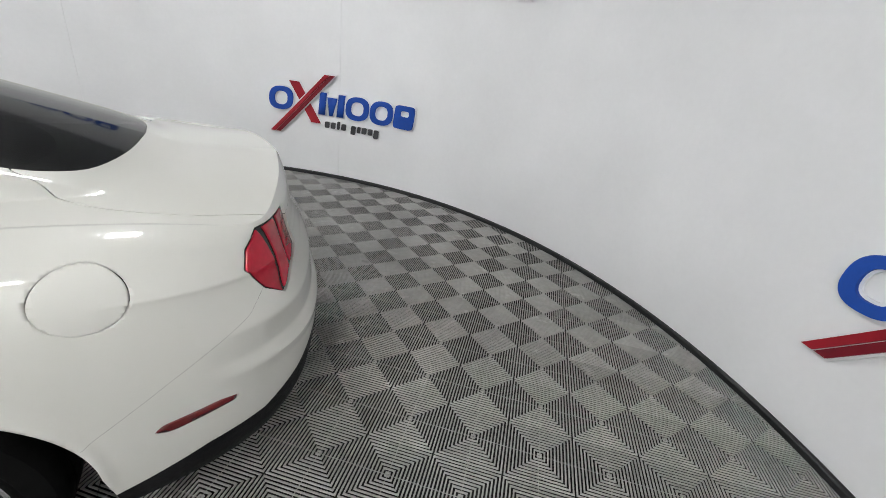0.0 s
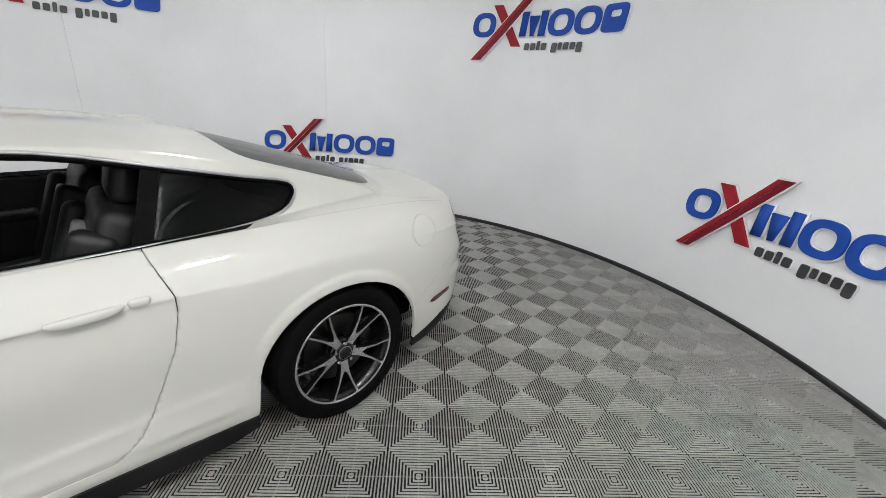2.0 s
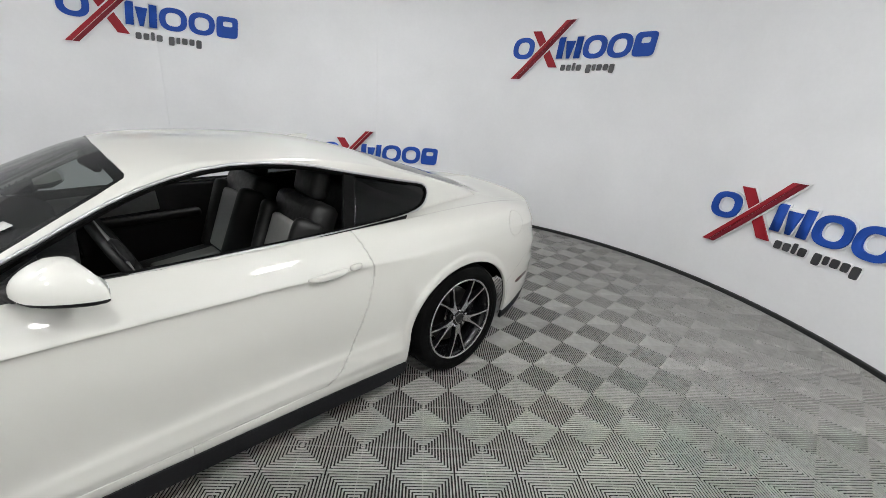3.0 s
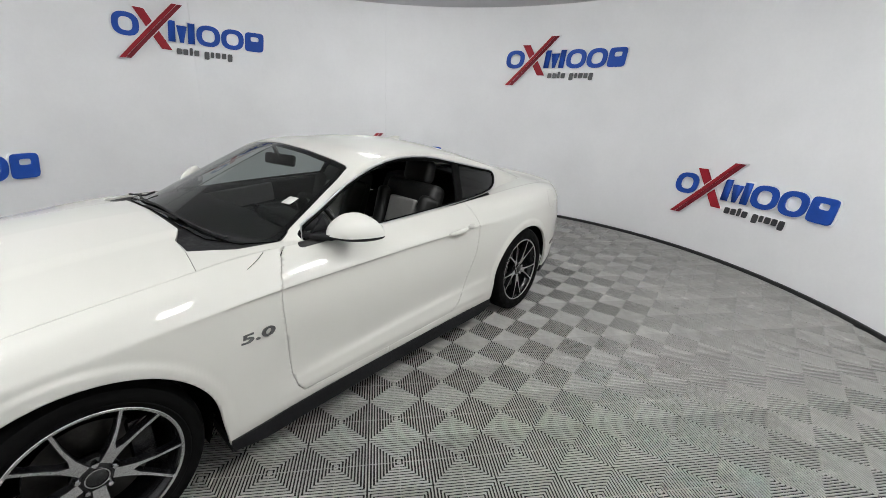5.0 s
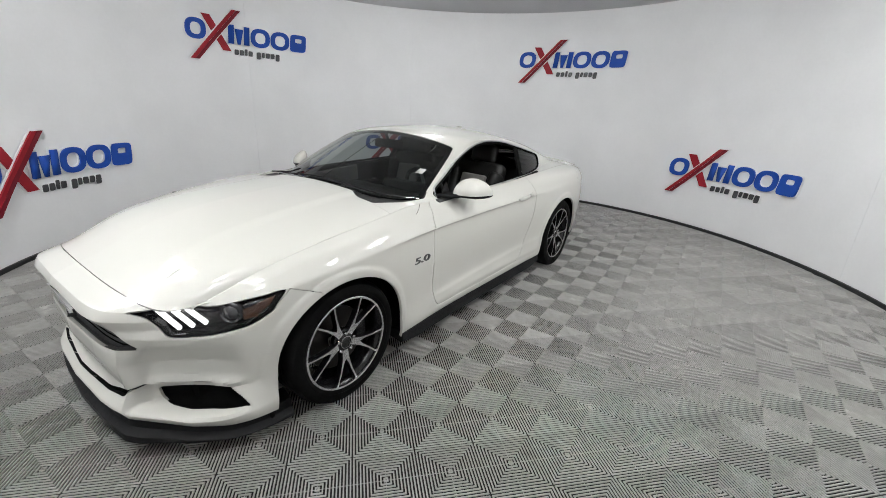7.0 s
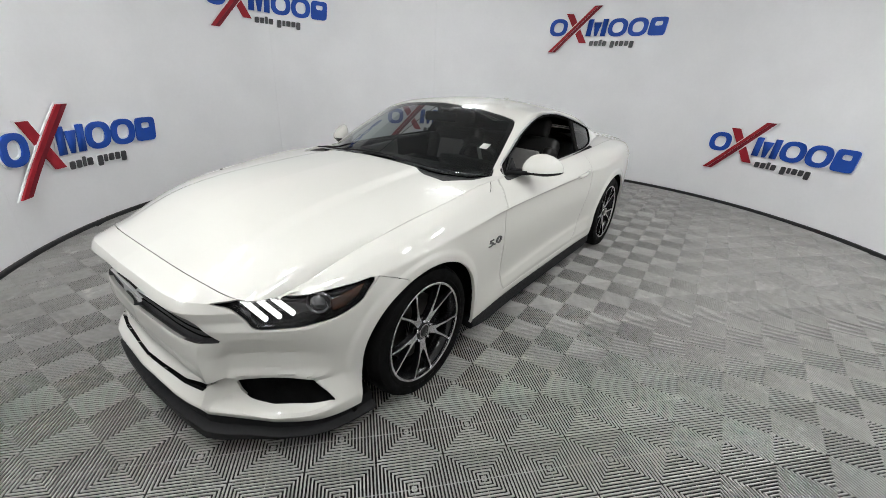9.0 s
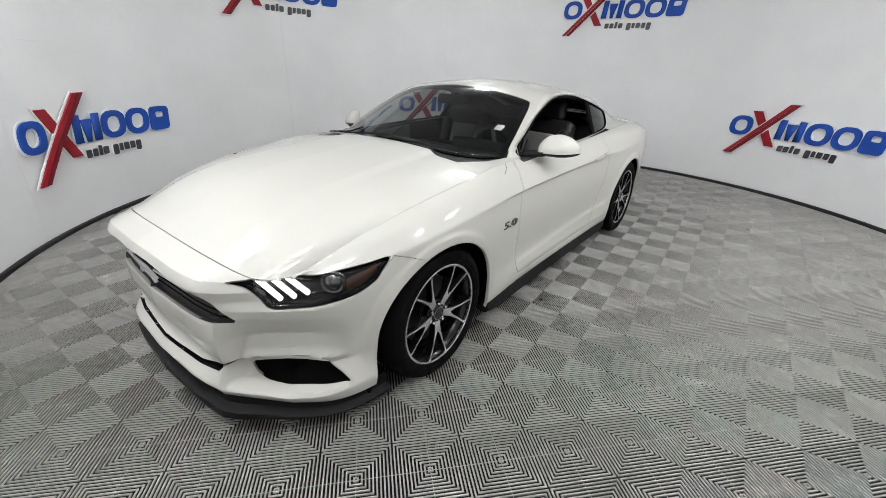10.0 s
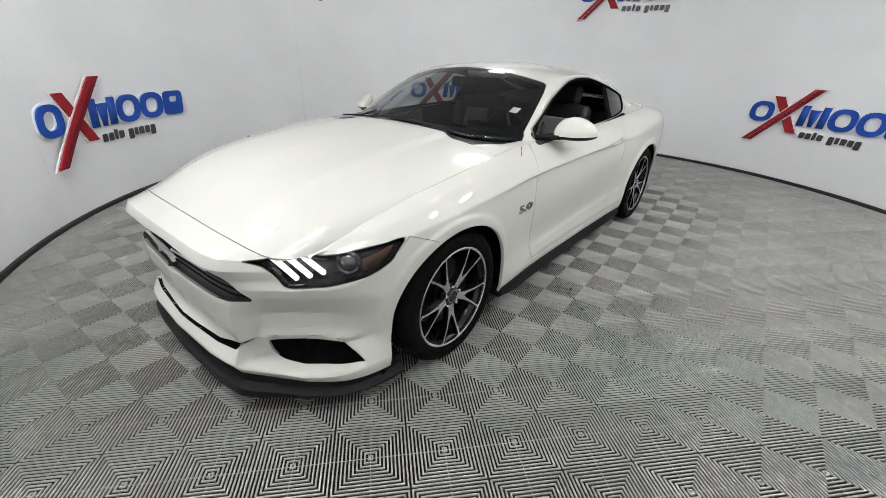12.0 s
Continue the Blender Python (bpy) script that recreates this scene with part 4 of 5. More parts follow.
shell_part("lower_intake", SIDE, slit_f, DARK, car, 0, depth=-0.04, offset=-0.042, label="dark slit of the lower intake")
for side in (-1, 1):
    shell_part("corner_intake", SIDE, fog_f, DARK, car, side, depth=-0.05, offset=-0.052, label="black corner intake")

# dark inner skin behind the joints
inner = [f for f in fender_f + door_f + behind_f + bumper_f + rear_f + fuel_f]
shell_part("inner_skin", SIDE, inner, DARK, car, 0, offset=-0.024, rim=False, label="dark inner side of the body")
shell_part("headliner", TOP, roof_f, LEATHER, car, 0, offset=-0.026, rim=False, label="black roof lining")
under_bonnet = [f for f in bonnet_f if all(abs(TOP.v[i][1]) < 0.56 and TOP.v[i][0] > -0.62 for i in f)]
shell_part("bonnet_liner", TOP, under_bonnet, DARK, car, 0, offset=-0.03, rim=False)
shell_part("boot_liner", TOP, boot_f + back_f, DARK, car, 0, offset=-0.16, rim=False)
sealed = TOP.split(screen_f, lambda p: SCREEN(p) + 0.035)[1]
shell_part("screen_border", TOP, sealed, GLOSS_BLACK, car, 0, depth=0.002, offset=-0.011, rim=False, label="black printed edge of the windscreen")

SKIN = SIDE.array()
SKIN = SKIN[SKIN[:, 1] < -0.3]


def skin_h(x, z):
    """Half width of the body side at a place."""
    return float(-SKIN[np.argmin((SKIN[:, 0] - x) ** 2 + (SKIN[:, 2] - z) ** 2), 1])


# ---- splitter, sills, floor pan
FOOT = wrap[: int(N_ALONG * 4.95 / 18), 0]


def splitter_bm():
    """A thin plate round the nose with a raised outer edge and a corner on each side."""
    pts = [Vector((p[0], p[1])) for p in FOOT[::3]]
    tops = [p[2] for p in FOOT[::3]]
    outer, inner = [], []
    for k, p in enumerate(pts):
        a, b = pts[max(k - 1, 0)], pts[min(k + 1, len(pts) - 1)]
        d = (b - a).normalized()
        n = Vector((d.y, -d.x)) if k else Vector((-1, 0))
        if n.x > 0.2:
            n = -n
        reach = 0.036 - 0.030 * (k / len(pts)) ** 2 + 0.010 * math.exp(-((abs(p.y) - 0.50) / 0.05) ** 2)
        outer.append(p + n * reach)
        inner.append(p - n * 0.12)
    bm = bmesh.new()
    for s in (1, -1):
        rings = []
        for o, i, top in zip(outer, inner, tops):
            mid = o * 0.8 + i * 0.2
            ring = [(o, 0.066), (o, top - 0.058), (o * 0.97 + i * 0.03, top - 0.053), (o * 0.77 + i * 0.23, top - 0.040), (o * 0.72 + i * 0.28, top + 0.006), (i, top + 0.01), (i, 0.10), (mid, 0.068)]
            rings.append([bm.verts.new((q.x, q.y * s, z)) for q, z in ring])
        for a, b in zip(rings, rings[1:]):
            for k in range(8):
                bm.faces.new((a[k], a[(k + 1) % 8], b[(k + 1) % 8], b[k]))
        bm.faces.new(rings[-1])
    bmesh.ops.remove_doubles(bm, verts=bm.verts, dist=1e-4)
    bmesh.ops.recalc_face_normals(bm, faces=bm.faces)
    return sharpen(bm)


part("splitter", splitter_bm(), BLACK_PLASTIC, car, "matt black front splitter")
for side in (-1, 1):
    bm = bmesh.new()
    rings = []
    for k in range(41):
        x = 0.415 + 1.90 * k / 40
        h = skin_h(x, 0.205)
        low = 0.10 + 0.035 * max(0.0, 1 - (x - 0.415) / 0.16) + 0.03 * max(0.0, 1 - (2.315 - x) / 0.12)
        ring = [(h - 0.006, 0.212), (h + 0.004, 0.200), (h + 0.008, low + 0.02), (h - 0.01, low), (h - 0.20, low + 0.01), (h - 0.20, 0.20)]
        rings.append([bm.verts.new((x, a * side, z)) for a, z in ring])
    for a, b in zip(rings, rings[1:]):
        for k in range(6):
            bm.faces.new((a[k], a[(k + 1) % 6], b[(k + 1) % 6], b[k]))
    bm.faces.new(rings[0])
    bm.faces.new(rings[-1])
    bmesh.ops.recalc_face_normals(bm, faces=bm.faces)
    part("side_skirt", sharpen(bm), BLACK_PLASTIC, car, "matt black side skirt")
for side in (-1, 1):
    part("air_deflector", box_bm((0.02, 0.36, 0.17), (-0.405, 0.655 * side, 0.145), 0.006), DARK, car, "black flap ahead of the front tyre")
    gap = [Vector((0.693 - 0.095 * n / 4, side * (0.773 + 0.058 * n / 4 + 0.0015 * n * (4 - n)), 0.9515 - 0.033 * n / 4)) for n in range(5)]
    part("fender_joint", tube_bm(gap, 0.0014, 6), DARK, car)
part("floor_pan", box_bm((4.0, 1.16, 0.10), (1.38, 0, 0.21), 0.03), DARK, car)
part("floor_tub", box_bm((1.84, 1.70, 0.16), (1.36, 0, 0.24), 0.03), DARK, car)
part("engine_block", box_bm((1.25, 1.02, 0.44), (-0.02, 0, 0.46), 0.05), DARK, car)
part("boot_floor", box_bm((1.05, 1.05, 0.45), (3.05, 0, 0.46), 0.05), DARK, car)

# ---- wheels


def spoke_outline():
    half = [(0.020, 0.045), (0.021, 0.07), (0.025, 0.105), (0.041, 0.165), (0.0705, 0.235), (0.0575, 0.241), (0.0285, 0.168), (0.0125, 0.122)]
    return half + [(0.0, 0.104)] + [(-u, v) for u, v in reversed(half)]


def arc_bm(radius, y0, y1, a0, a1, steps=28):
    bm = bmesh.new()
    rows = []
    for k in range(steps + 1):
        a = radians(a0 + (a1 - a0) * k / steps)
        c, s = math.cos(a), math.sin(a)
        rows.append([bm.verts.new((radius * c, y0, radius * s)), bm.verts.new((radius * c, y1, radius * s)), bm.verts.new((0.02 * c, y1, 0.02 * s))])
    for a, b in zip(rows, rows[1:]):
        bm.faces.new((a[0], b[0], b[1], a[1]))
        bm.faces.new((a[1], b[1], b[2], a[2]))
    return sharpen(bm)


def wheel(x, side, hub_z, lip_h, turn, radius):
    """A wheel about its axle; out is the outward way."""
    out = side
    k = radius / 0.338

    def put(bm):
        bmesh.ops.transform(bm, matrix=Matrix.Translation((x, lip_h * side, hub_z)) @ Matrix.Diagonal((1, out, 1, 1)), verts=bm.verts)
        if out < 0:
            bmesh.ops.reverse_faces(bm, faces=bm.faces)
        return bm

    rim = part("wheel", put(lathe_bm([(0.254, 0.0), (0.254, -0.014), (0.243, -0.022), (0.232, -0.045), (0.224, -0.09), (0.217, -0.16), (0.224, -0.225),
                                      (0.230, -0.225), (0.223, -0.16), (0.230, -0.09), (0.240, -0.03)], 72, "Y")), DARK_ALLOY, car, "alloy wheel with five split spokes")
    part("tyre", put(lathe_bm([(r if r < 0.27 else 0.27 + (r - 0.27) * (radius - 0.27) / 0.068, d) for r, d in
                               [(0.246, -0.004), (0.256, 0.006), (0.272, 0.012), (0.276, 0.0105), (0.280, 0.0125), (0.300, 0.012), (0.322, 0.004), (0.333, -0.014),
                                (0.338, -0.034), (0.338, -0.066), (0.331, -0.068), (0.331, -0.077), (0.338, -0.079), (0.338, -0.118), (0.331, -0.120), (0.331, -0.129),
                                (0.338, -0.131), (0.338, -0.168), (0.331, -0.170), (0.331, -0.179), (0.338, -0.181), (0.337, -0.212), (0.325, -0.235), (0.29, -0.245), (0.246, -0.235)]], 96, "Y")), RUBBER, rim, "black low profile tyre")
    part("rim_lip", put(lathe_bm([(0.2555, -0.006), (0.2555, 0.004), (0.2525, 0.0055), (0.2435, 0.003), (0.2425, -0.006)], 72, "Y", True)), ALLOY, rim, "bright machined rim edge")
    outline = spoke_outline()
    for n in range(5):
        a = radians(turn + 72 * n)
        c, s = math.cos(a), math.sin(a)

        def at(base, c=c, s=s):
            return lambda u, v, d: (c * v - s * u, base - 0.026 * (1 - min(1, math.hypot(u, v) / 0.24)) ** 1.4 + d, s * v + c * u)

        part("spoke", put(prism_bm(outline, 0.032, None, at(-0.036))), DARK_ALLOY, rim)
        face = grown(outline, -0.0022)
        part("spoke_face", put(prism_bm(face, 0.0016, None, at(-0.0038))), ALLOY, rim, "machined spoke face")
        b = a + radians(36)
        nut = lathe_bm([(0.0001, 0.006), (0.008, 0.005), (0.0105, 0.0), (0.0115, -0.02)], 6, "Y")
        bmesh.ops.translate(nut, verts=nut.verts, vec=(0.052 * math.cos(b), -0.014, 0.052 * math.sin(b)))
        part("lug_nut", put(nut), CHROME, rim)
    part("hub", put(lathe_bm([(0.030, -0.020), (0.050, -0.024), (0.066, -0.034), (0.066, -0.06), (0.0001, -0.06)], 40, "Y")), DARK_ALLOY, rim)
    part("centre_cap", put(lathe_bm([(0.0001, -0.010), (0.022, -0.011), (0.029, -0.015), (0.030, -0.028)], 36, "Y")), GLOSS_BLACK, rim, "gloss black centre cap")
    part("cap_ring", put(lathe_bm([(0.031, -0.024), (0.031, -0.013), (0.0345, -0.013), (0.0345, -0.024)], 36, "Y", True)), CHROME, rim)
    part("brake_disc", put(lathe_bm([(0.06, -0.085), (0.172, -0.085), (0.172, -0.11), (0.06, -0.11)], 48, "Y", True)), STEEL, rim)
    cal = box_bm((0.075, 0.07, 0.19), (0.145 if x > 1 else 0.145, -0.092, 0.03), 0.018)
    part("caliper", put(cal), DARK_ALLOY, rim)
    liner = arc_bm(0.392, -0.085, -0.34, -24, 204)
    bmesh.ops.transform(liner, matrix=Matrix.Translation((x, lip_h * side, hub_z)) @ Matrix.Diagonal((1, out, 1, 1)), verts=liner.verts)
    part("wheel_well", liner, DARK, car, "dark wheel well")


for side in (-1, 1):
    wheel(FRONT_AXLE, side, FRONT_HUB_Z, 0.903, -93, 0.335)
    wheel(REAR_AXLE, side, REAR_HUB_Z, 0.928, -91, 0.343)

# ---- mirrors, handles, badge, wipers


def mirror_bm(side, lower):
    """Half of a rounded wedge housing: the painted top or the black foot."""
    bm = bmesh.new()
    bmesh.ops.create_uvsphere(bm, u_segments=36, v_segments=22, radius=1)
    for v in bm.verts:
        x, y, z = v.co
        wide = 0.104 * math.copysign(abs(y) ** 0.75, y)
        tall = (0.104 if z > 0 else 0.034) * math.copysign(abs(z) ** 0.8, z) * (1 - 0.28 * max(0.0, y))
        deep = (-0.100 * abs(x) ** 1.1 if x < 0 else 0.045 * x**0.4) * (1 - 0.22 * max(0.0, y))
        tall *= 1 - 0.30 * max(0.0, -x)
        v.co = (deep + 0.07 * y, wide, tall)
    cut = bmesh.ops.bisect_plane(bm, geom=list(bm.verts) + list(bm.edges) + list(bm.faces), plane_co=(0, 0, 0.0), plane_no=(0, 0, 1), clear_inner=not lower, clear_outer=lower)
    bmesh.ops.holes_fill(bm, edges=[e for e in bm.edges if e.is_boundary])
    bmesh.ops.transform(bm, matrix=Matrix.Translation((1.085, 0.915 * side, 0.988)) @ Matrix.Diagonal((1, side, 1, 1)), verts=bm.verts)
    if side < 0:
        bmesh.ops.reverse_faces(bm, faces=bm.faces)
    return sharpen(bm, 45)


for side in (-1, 1):
    shell = part("wing_mirror", mirror_bm(side, False), PAINT, car, "white wing mirror housing")
    part("mirror_foot", mirror_bm(side, True), BLACK_PLASTIC, shell, "black underside of the mirror")
    arm = prism_bm([(0.91, 0.74), (1.02, 0.74), (1.08, 0.90), (0.97, 0.87)], 0.026, None, lambda u, v, d: (u, v * side, 0.955 + 0.09 * (v - 0.72) + d))
    part("mirror_arm", arm, BLACK_PLASTIC, shell, "black mirror arm")
    glass = prism_bm(ellipse(0, 0, 0.088, 0.040, 3.0, 32), 0.002, None, lambda u, v, d: (1.118 + d + 0.06 * u / 0.095, (0.918 + u) * side, 1.012 + v))
    part("mirror_glass", glass, MIRROR, shell, "mirror glass")
    corner = prism_bm([(0.905, 0.960), (1.03, 0.966), (1.03, 1.045)], 0.012, None, lambda u, v, d: (u, (0.752 - 0.50 * (v - 0.96) + d) * side, v))
    part("mirror_triangle", corner, BLACK_PLASTIC, car, "black triangle at the window corner")

for side in (-1, 1):
    def handle_bm(x0, x1, tall, out, z, lift):
        bm = bmesh.new()
        bmesh.ops.create_uvsphere(bm, u_segments=24, v_segments=14, radius=1)
        for v in bm.verts:
            x, y, q = v.co
            v.co = ((x0 + x1) / 2 + (x1 - x0) / 2 * math.copysign(abs(x) ** 0.7, x), 0.012 * y + 0, tall * math.copysign(abs(q) ** 0.8, q))
            h = skin_h(v.co.x, z) + lift
            v.co = (v.co.x, (h + v.co.y + out * max(0.0, 1 - (2 * (v.co.x - x0) / (x1 - x0) - 1) ** 4)) * side, z + 0.06 * (v.co.x - x0) + v.co.z)
        if side < 0:
            bmesh.ops.reverse_faces(bm, faces=bm.faces)
        return sharpen(bm, 60)

    part("door_handle", handle_bm(1.790, 1.978, 0.0165, 0.018, 0.836, 0.0), PAINT, car)
    part("handle_cap", handle_bm(1.984, 2.046, 0.0155, 0.006, 0.8475, 0.0), PAINT, car)
    part("handle_recess", handle_bm(1.815, 1.975, 0.024, -0.006, 0.827, -0.004), PAINT, car, "hollow behind the handle")

text = bpy.data.curves.new("badge", "FONT")
text.body, text.size, text.extrude, text.offset, text.shear, text.align_x, text.align_y = "5.0", 0.054, 0.003, 0.0012, 0.08, "CENTER", "CENTER"
holder = new("badge_text", text)
badge_mesh = bpy.data.meshes.new_from_object(holder.evaluated_get(bpy.context.evaluated_depsgraph_get()))
bpy.data.objects.remove(holder)
badge_mesh.materials.clear()
badge_mesh.materials.append(LAMP_GREY)
badge = new("fender_badge", badge_mesh)
badge.parent = car
badge["label"] = "dark chrome 5.0 badge"
badge.matrix_basis = Matrix.Translation((0.573, -skin_h(0.573, 0.655) - 0.003, 0.655)) @ Matrix.Rotation(radians(90), 4, "X") @ Matrix.Rotation(radians(0), 4, "Y") @ Matrix.Diagonal((2.2, 1, 1, 1))


def on_top(x, h, lift):
    w = min(1.0, abs(h) / float(edge_h(x)))
    z = float(upper(np.array([x]), np.array([abs(h)]), np.array([w]), np.array([float(edge_z(x))]))[0])
    return Vector((x, h, z + lift))


for h0, h1 in ((0.62, 0.02), (0.06, -0.56)):
    blade = [on_top(0.545 + 0.28 * (h0 + (h1 - h0) * k / 14) ** 2, h0 + (h1 - h0) * k / 14, 0.007) for k in range(15)]
    wiper = part("wiper", tube_bm(blade, 0.0055, 6), BLACK_PLASTIC, car, "black wiper")
    arm = [on_top(0.50 + 0.25 * h0 * h0 + 0.04 * k / 6, h0 + (h1 - h0) * 0.5 * k / 6, 0.012) for k in range(7)]
    part("wiper_arm", tube_bm(arm, 0.006, 6), BLACK_PLASTIC, wiper)
fin = bmesh.new()
base = on_top(2.17, 0.0, 0.0)
ends = []
for k in range(9):
    u = k / 8
    tall, half = 0.004 + 0.030 * math.sin(math.pi * min(1, u * 0.62 + 0.12)) * (0.25 + 0.75 * u), 0.013 * math.sin(math.pi * (0.08 + 0.86 * u))
    x = 2.12 + 0.11 * u
    z = on_top(x, 0.0, 0.0).z - 0.004
    ends.append([fin.verts.new(p) for p in ((x, -half, z), (x + 0.01 * u, -half * 0.35, z + tall), (x + 0.01 * u, half * 0.35, z + tall), (x, half, z))])
for a, b in zip(ends, ends[1:]):
    for k in range(4):
        fin.faces.new((a[k], a[(k + 1) % 4], b[(k + 1) % 4], b[k]))
fin.faces.new(ends[0])
fin.faces.new(ends[-1])
bmesh.ops.recalc_face_normals(fin, faces=fin.faces)
part("roof_aerial", sharpen(fin), PAINT, car)
nub = lathe_bm([(0.0001, 0.012), (0.010, 0.010), (0.014, 0.0), (0.014, -0.006)], 16, "Z")
bmesh.ops.translate(nub, verts=nub.verts, vec=on_top(-0.10, 0.66, 0.0))
part("washer_jet", nub, BLACK_PLASTIC, car, "small black washer jet on the bonnet")

lay = lambda u, v, d: tuple(on_top(0.953 + 0.86 * v - 0.55 * u, -0.55 + u, 0.003 + d))
sticker = part("windscreen_sticker", prism_bm([(-0.021, -0.030), (0.021, -0.030), (0.021, 0.030), (-0.021, 0.030)], 0.001, None, lay), PAPER, car, "white paper sticker with dark bars")
for k, (v0, w) in enumerate(((0.018, 0.017), (0.003, 0.014), (-0.012, 0.017))):
    part("print_bar", prism_bm([(-w, v0 - 0.004), (w, v0 - 0.004), (w, v0 + 0.004), (-w, v0 + 0.004)], 0.0012, None, lambda u, v, d: lay(u, v, d - 0.0006)), INK, sticker)

# ---- cabin


def pad_bm(size, at, turn=(0, 0, 0), bevel=0.04):
    m = Euler([radians(a) for a in turn]).to_matrix().to_4x4()
    return box_bm(size, at, bevel, 4, m)


def seat(y):
    base = part("seat", pad_bm((0.52, 0.50, 0.16), (1.62, y, 0.46), (0, -8, 0), 0.05), LEATHER, car, "black leather seat with pale panels")
    part("seat_panel", pad_bm((0.36, 0.14, 0.05), (1.60, y, 0.535), (0, -8, 0), 0.02), PALE_LEATHER, base, "pale seat panel")
    part("backrest", pad_bm((0.15, 0.48, 0.58), (1.955, y, 0.78), (0, 20, 0), 0.05), LEATHER, base)
    part("back_panel", pad_bm((0.05, 0.25, 0.40), (1.858, y, 0.765), (0, 20, 0), 0.02), PALE_LEATHER, base, "pale back panel")
    for s in (-1, 1):
        part("bolster", pad_bm((0.15, 0.09, 0.48), (1.880, y + s * 0.195, 0.765), (0, 20, s * 12), 0.04), LEATHER, base)
    part("headrest", pad_bm((0.10, 0.25, 0.17), (2.075, y, 1.13), (0, 14, 0), 0.045), LEATHER, base)


for y in (-0.37, 0.37):
    seat(y)
part("rear_seat", pad_bm((0.14, 1.10, 0.46), (2.58, 0, 0.74), (0, 26, 0), 0.05), LEATHER, car, "black rear bench")
part("rear_cushion", pad_bm((0.46, 1.10, 0.16), (2.36, 0, 0.47), (0, -6, 0), 0.05), LEATHER, car)
part("parcel_shelf", pad_bm((0.60, 1.10, 0.03), (2.93, 0, 0.955), (0, -2, 0), 0.01), LEATHER, car)
profile = [(0.62, 0.60), (0.62, 0.925), (0.74, 0.945), (0.92, 0.950), (1.02, 0.935), (1.075, 0.895), (1.085, 0.83), (1.05, 0.76), (1.12, 0.70), (1.10, 0.55)]
part("dashboard", prism_bm(profile, 1.40, None, lambda u, v, d: (u, d - 0.70, v)), DASH, car, "black dashboard")
part("instrument_hood", pad_bm((0.18, 0.36, 0.07), (1.03, -0.37, 0.955), (0, 8, 0), 0.025), DASH, car)
part("centre_screen", pad_bm((0.02, 0.24, 0.13), (1.10, 0, 0.87), (0, -16, 0), 0.006), GLOSS_BLACK, car)
part("centre_console", pad_bm((0.95, 0.26, 0.26), (1.55, 0, 0.50), (0, 0, 0), 0.04), DASH, car)
ring = [Vector((0.185 * math.cos(a), 0.185 * math.sin(a), 0)) for a in np.linspace(0, 2 * math.pi, 40, endpoint=False)]
lean = Matrix.Translation((1.235, -0.37, 0.895)) @ Matrix.Rotation(radians(66), 4, "Y")
steering = part("steering_wheel", tube_bm([lean @ p for p in ring], 0.0165, 10, True), LEATHER, car, "black leather steering wheel")
bm = lathe_bm([(0.0001, 0.03), (0.05, 0.026), (0.07, 0.01), (0.07, -0.03), (0.0001, -0.03)], 28, "Z")
bmesh.ops.transform(bm, matrix=lean, verts=bm.verts)
part("steering_hub", bm, DASH, steering)
for a in (90, 205, 335):
    d = Vector((math.cos(radians(a + 90)), math.sin(radians(a + 90)), 0))
    part("steering_spoke", tube_bm([lean @ (d * 0.05), lean @ (d * 0.18)], 0.013, 8), TRIM_GREY, steering)
part("rear_view_mirror", pad_bm((0.035, 0.25, 0.07), (1.225, 0.0, 1.215), (0, 12, 8), 0.016), GLOSS_BLACK, car, "black rear-view mirror")
part("mirror_stem", tube_bm([(1.19, 0, 1.295), (1.215, 0, 1.225)], 0.012, 8), GLOSS_BLACK, car)
for side in (-1, 1):
    part("door_card", pad_bm((1.18, 0.05, 0.60), (1.44, 0.775 * side, 0.66), (0, 0, 0), 0.02), LEATHER, car, "black door lining")
    part("door_insert", pad_bm((0.52, 0.03, 0.15), (1.32, 0.755 * side, 0.85), (0, -4, 0), 0.012), PALE_LEATHER, car, "pale door insert")
    part("armrest", pad_bm((0.62, 0.08, 0.06), (1.50, 0.735 * side, 0.74), (0, -3, 0), 0.02), LEATHER, car)

# ---- true the body's proportions: a blunter nose, a longer tail, fuller flanks
def trued(p):
    s, side = abs(p.y), math.copysign(1.0, p.y)
    fuller = (0.0153 - 0.0041 * p.x - 0.0185 * s + 0.0231 * p.z) * min(1.0, s / 0.5)
    tail = min(1.0, max(0.0, (p.x - 2.3) / 1.0))
    return Vector((1.0022 * p.x + 0.022 * tail * tail * (3 - 2 * tail) - 0.0331 * s + 0.0305 - 0.0214 * p.z, side * (s + fuller), 0.0017 * p.x - 0.0192 * s + 0.9778 * p.z + 0.026))


for ob in car.children_recursive:
    if ob.name.startswith(("wheel", "tyre")) or (ob.parent.name.startswith("wheel") and ob.parent is not car):
        continue
    if ob.name == "fender_badge":
        ob.matrix_basis = Matrix.Translation(trued(ob.matrix_basis.translation) - ob.matrix_basis.translation) @ ob.matrix_basis
        continue
    for v in ob.data.vertices:
        v.co = trued(v.co)

# ---------------------------------------------------------------- the ribbed tile floor
bm = lathe_bm([(0.0001, -0.03), (6.4, -0.03), (6.4, -0.06), (0.0001, -0.06)], 120, "Z")
bmesh.ops.translate(bm, verts=bm.verts, vec=(CX, CY, 0))
floor = tagged(part("floor", bm, UNDERFLOOR), "studio floor of grey ribbed plastic tiles laid askew", "floor", kind="structure")

TILE_SIDE, RIBS, GRID_TURN = 0.28303, 10, radians(-41.41)
GRID_AT = Vector((-0.4634, -1.1966, 0))


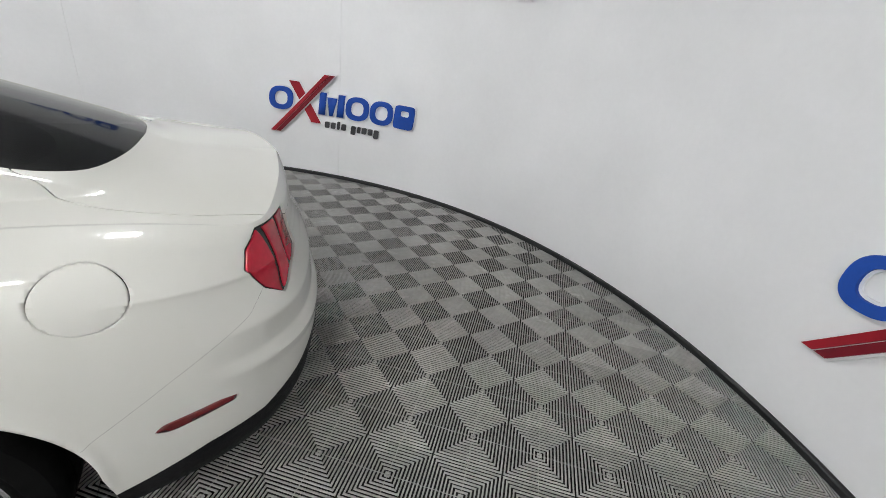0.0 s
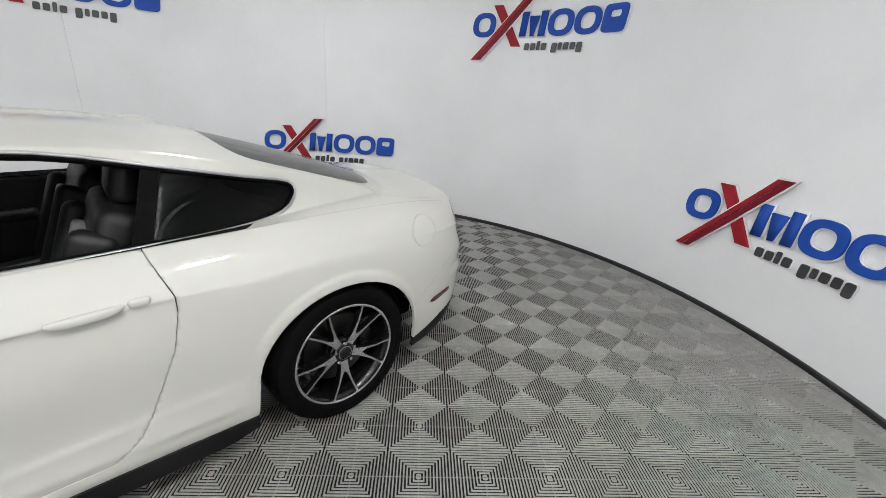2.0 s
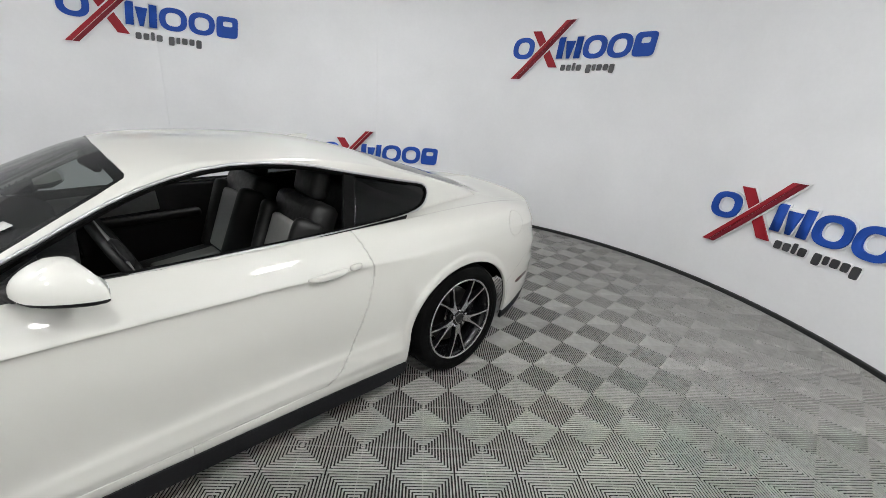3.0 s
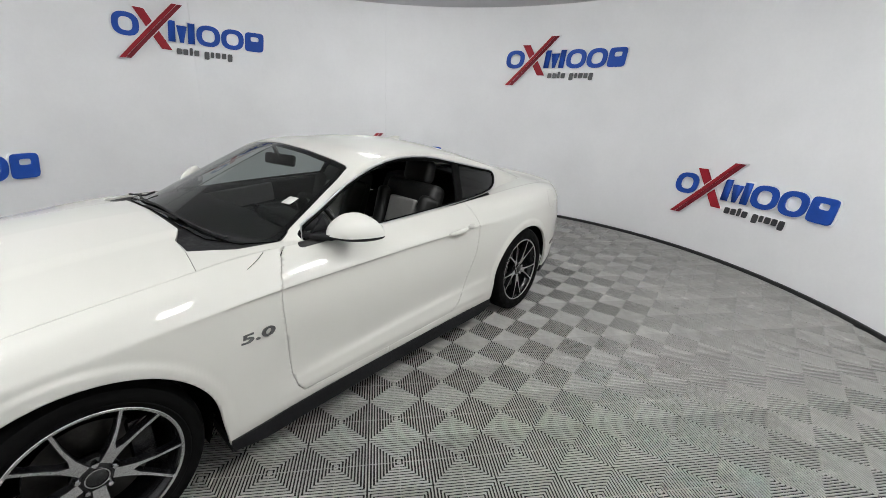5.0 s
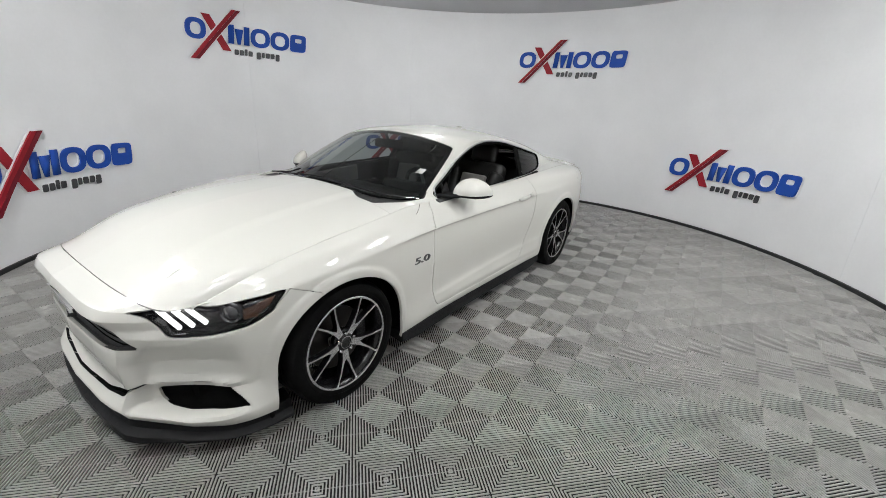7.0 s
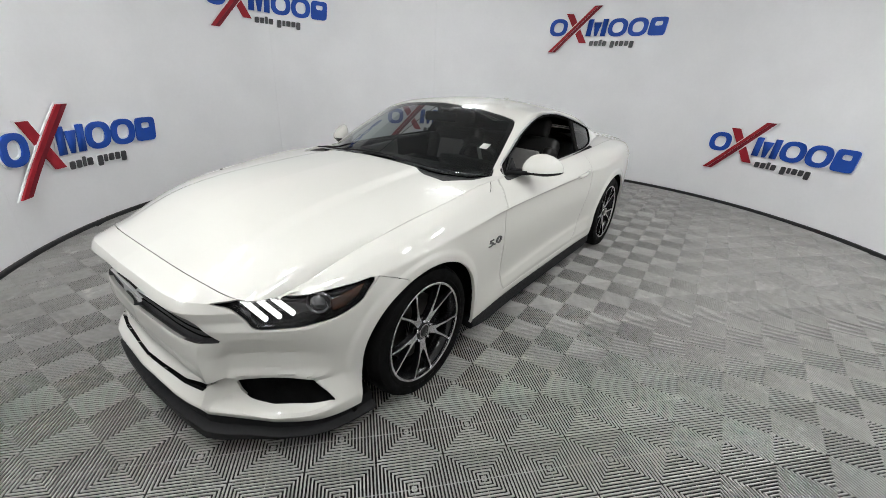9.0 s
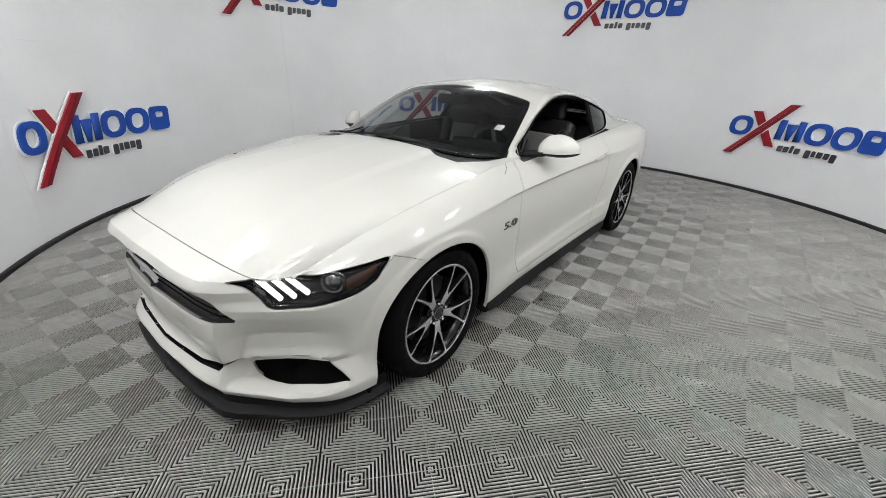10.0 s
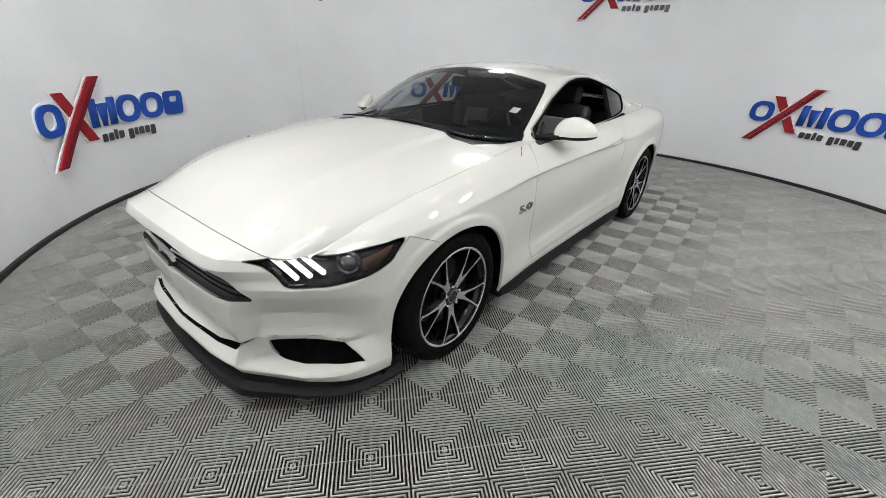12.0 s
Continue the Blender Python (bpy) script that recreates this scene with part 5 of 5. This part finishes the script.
RIB = [(0.16, -0.0064), (0.215, -0.0060), (0.22, -0.0030), (0.207, -0.0014), (0.175, -0.0005), (0.12, 0.0)]


def tile_mesh():
    """Nested square ribs round a small centre, over two thin cross webs."""
    pitch = TILE_SIDE / 2 / RIBS
    verts, faces = [], []

    def quad(a, b, c, d):
        n = len(verts)
        verts.extend((a, b, c, d))
        faces.append((n, n + 1, n + 2, n + 3))

    for k in range(RIBS):
        mid = pitch * (k + 0.5)
        for q in range(4):
            c, s = (1, 0, -1, 0)[q], (0, 1, 0, -1)[q]

            def turn(x, y, z):
                return (c * x - s * y, s * x + c * y, z)

            # a rounded rib over an open, dark underside
            line = [(mid + d * pitch, z) for d, z in RIB + [(-d, z) for d, z in RIB[::-1]]]
            for (u, z0), (w, z1) in zip(line, line[1:]):
                quad(turn(u, -u, z0), turn(u, u, z0), turn(w, w, z1), turn(w, -w, z1))
    half, w = TILE_SIDE / 2, 0.0016
    quad((-half, -w, -0.0065), (half, -w, -0.0065), (half, w, -0.0065), (-half, w, -0.0065))
    quad((-w, -half, -0.0066), (w, -half, -0.0066), (w, half, -0.0066), (-w, half, -0.0066))
    return verts, faces


TILE_V, TILE_F = tile_mesh()
tile_data = bpy.data.meshes.new("tile")
tile_data.from_pydata(TILE_V, [], TILE_F)
tile_data.materials.append(TILE)
spin = Matrix.Rotation(GRID_TURN, 4, "Z")
near, rest = [], []
bay_way = Vector((math.cos(radians(217)), math.sin(radians(217))))
for i in range(-22, 40):
    for j in range(-26, 30):
        p = GRID_AT + spin @ Vector((i * TILE_SIDE, j * TILE_SIDE, 0))
        out = Vector((p.x - CX, p.y - CY))
        bay = out.dot(bay_way)
        if out.length < BASE_R + 0.12:
            (near if p.y < -0.55 else rest).append(p)
        elif 0 < bay < 5.3 and abs(out.cross(bay_way)) < BASE_R * math.sin(radians(31)):
            rest.append(p)
near.sort(key=lambda p: p.y)
near, rest = near[-300:], rest + near[:-300]
for p in near:
    tile = new("tile", tile_data)
    tile.parent = floor
    tile.matrix_basis = Matrix.Translation(p) @ spin
base_v, verts, faces = np.array(TILE_V), [], []
c, s = math.cos(GRID_TURN), math.sin(GRID_TURN)
base_v = np.stack([c * base_v[:, 0] - s * base_v[:, 1], s * base_v[:, 0] + c * base_v[:, 1], base_v[:, 2]], 1)
for n, p in enumerate(rest):
    verts.append(base_v + np.array(p))
    faces.append(np.array(TILE_F) + n * len(TILE_V))
rest_ob = part("tile_field", (np.concatenate(verts).tolist(), np.concatenate(faces).tolist()), TILE, floor, "further grey ribbed floor tiles", smooth=False)
rest_ob["kind"] = "stuff"
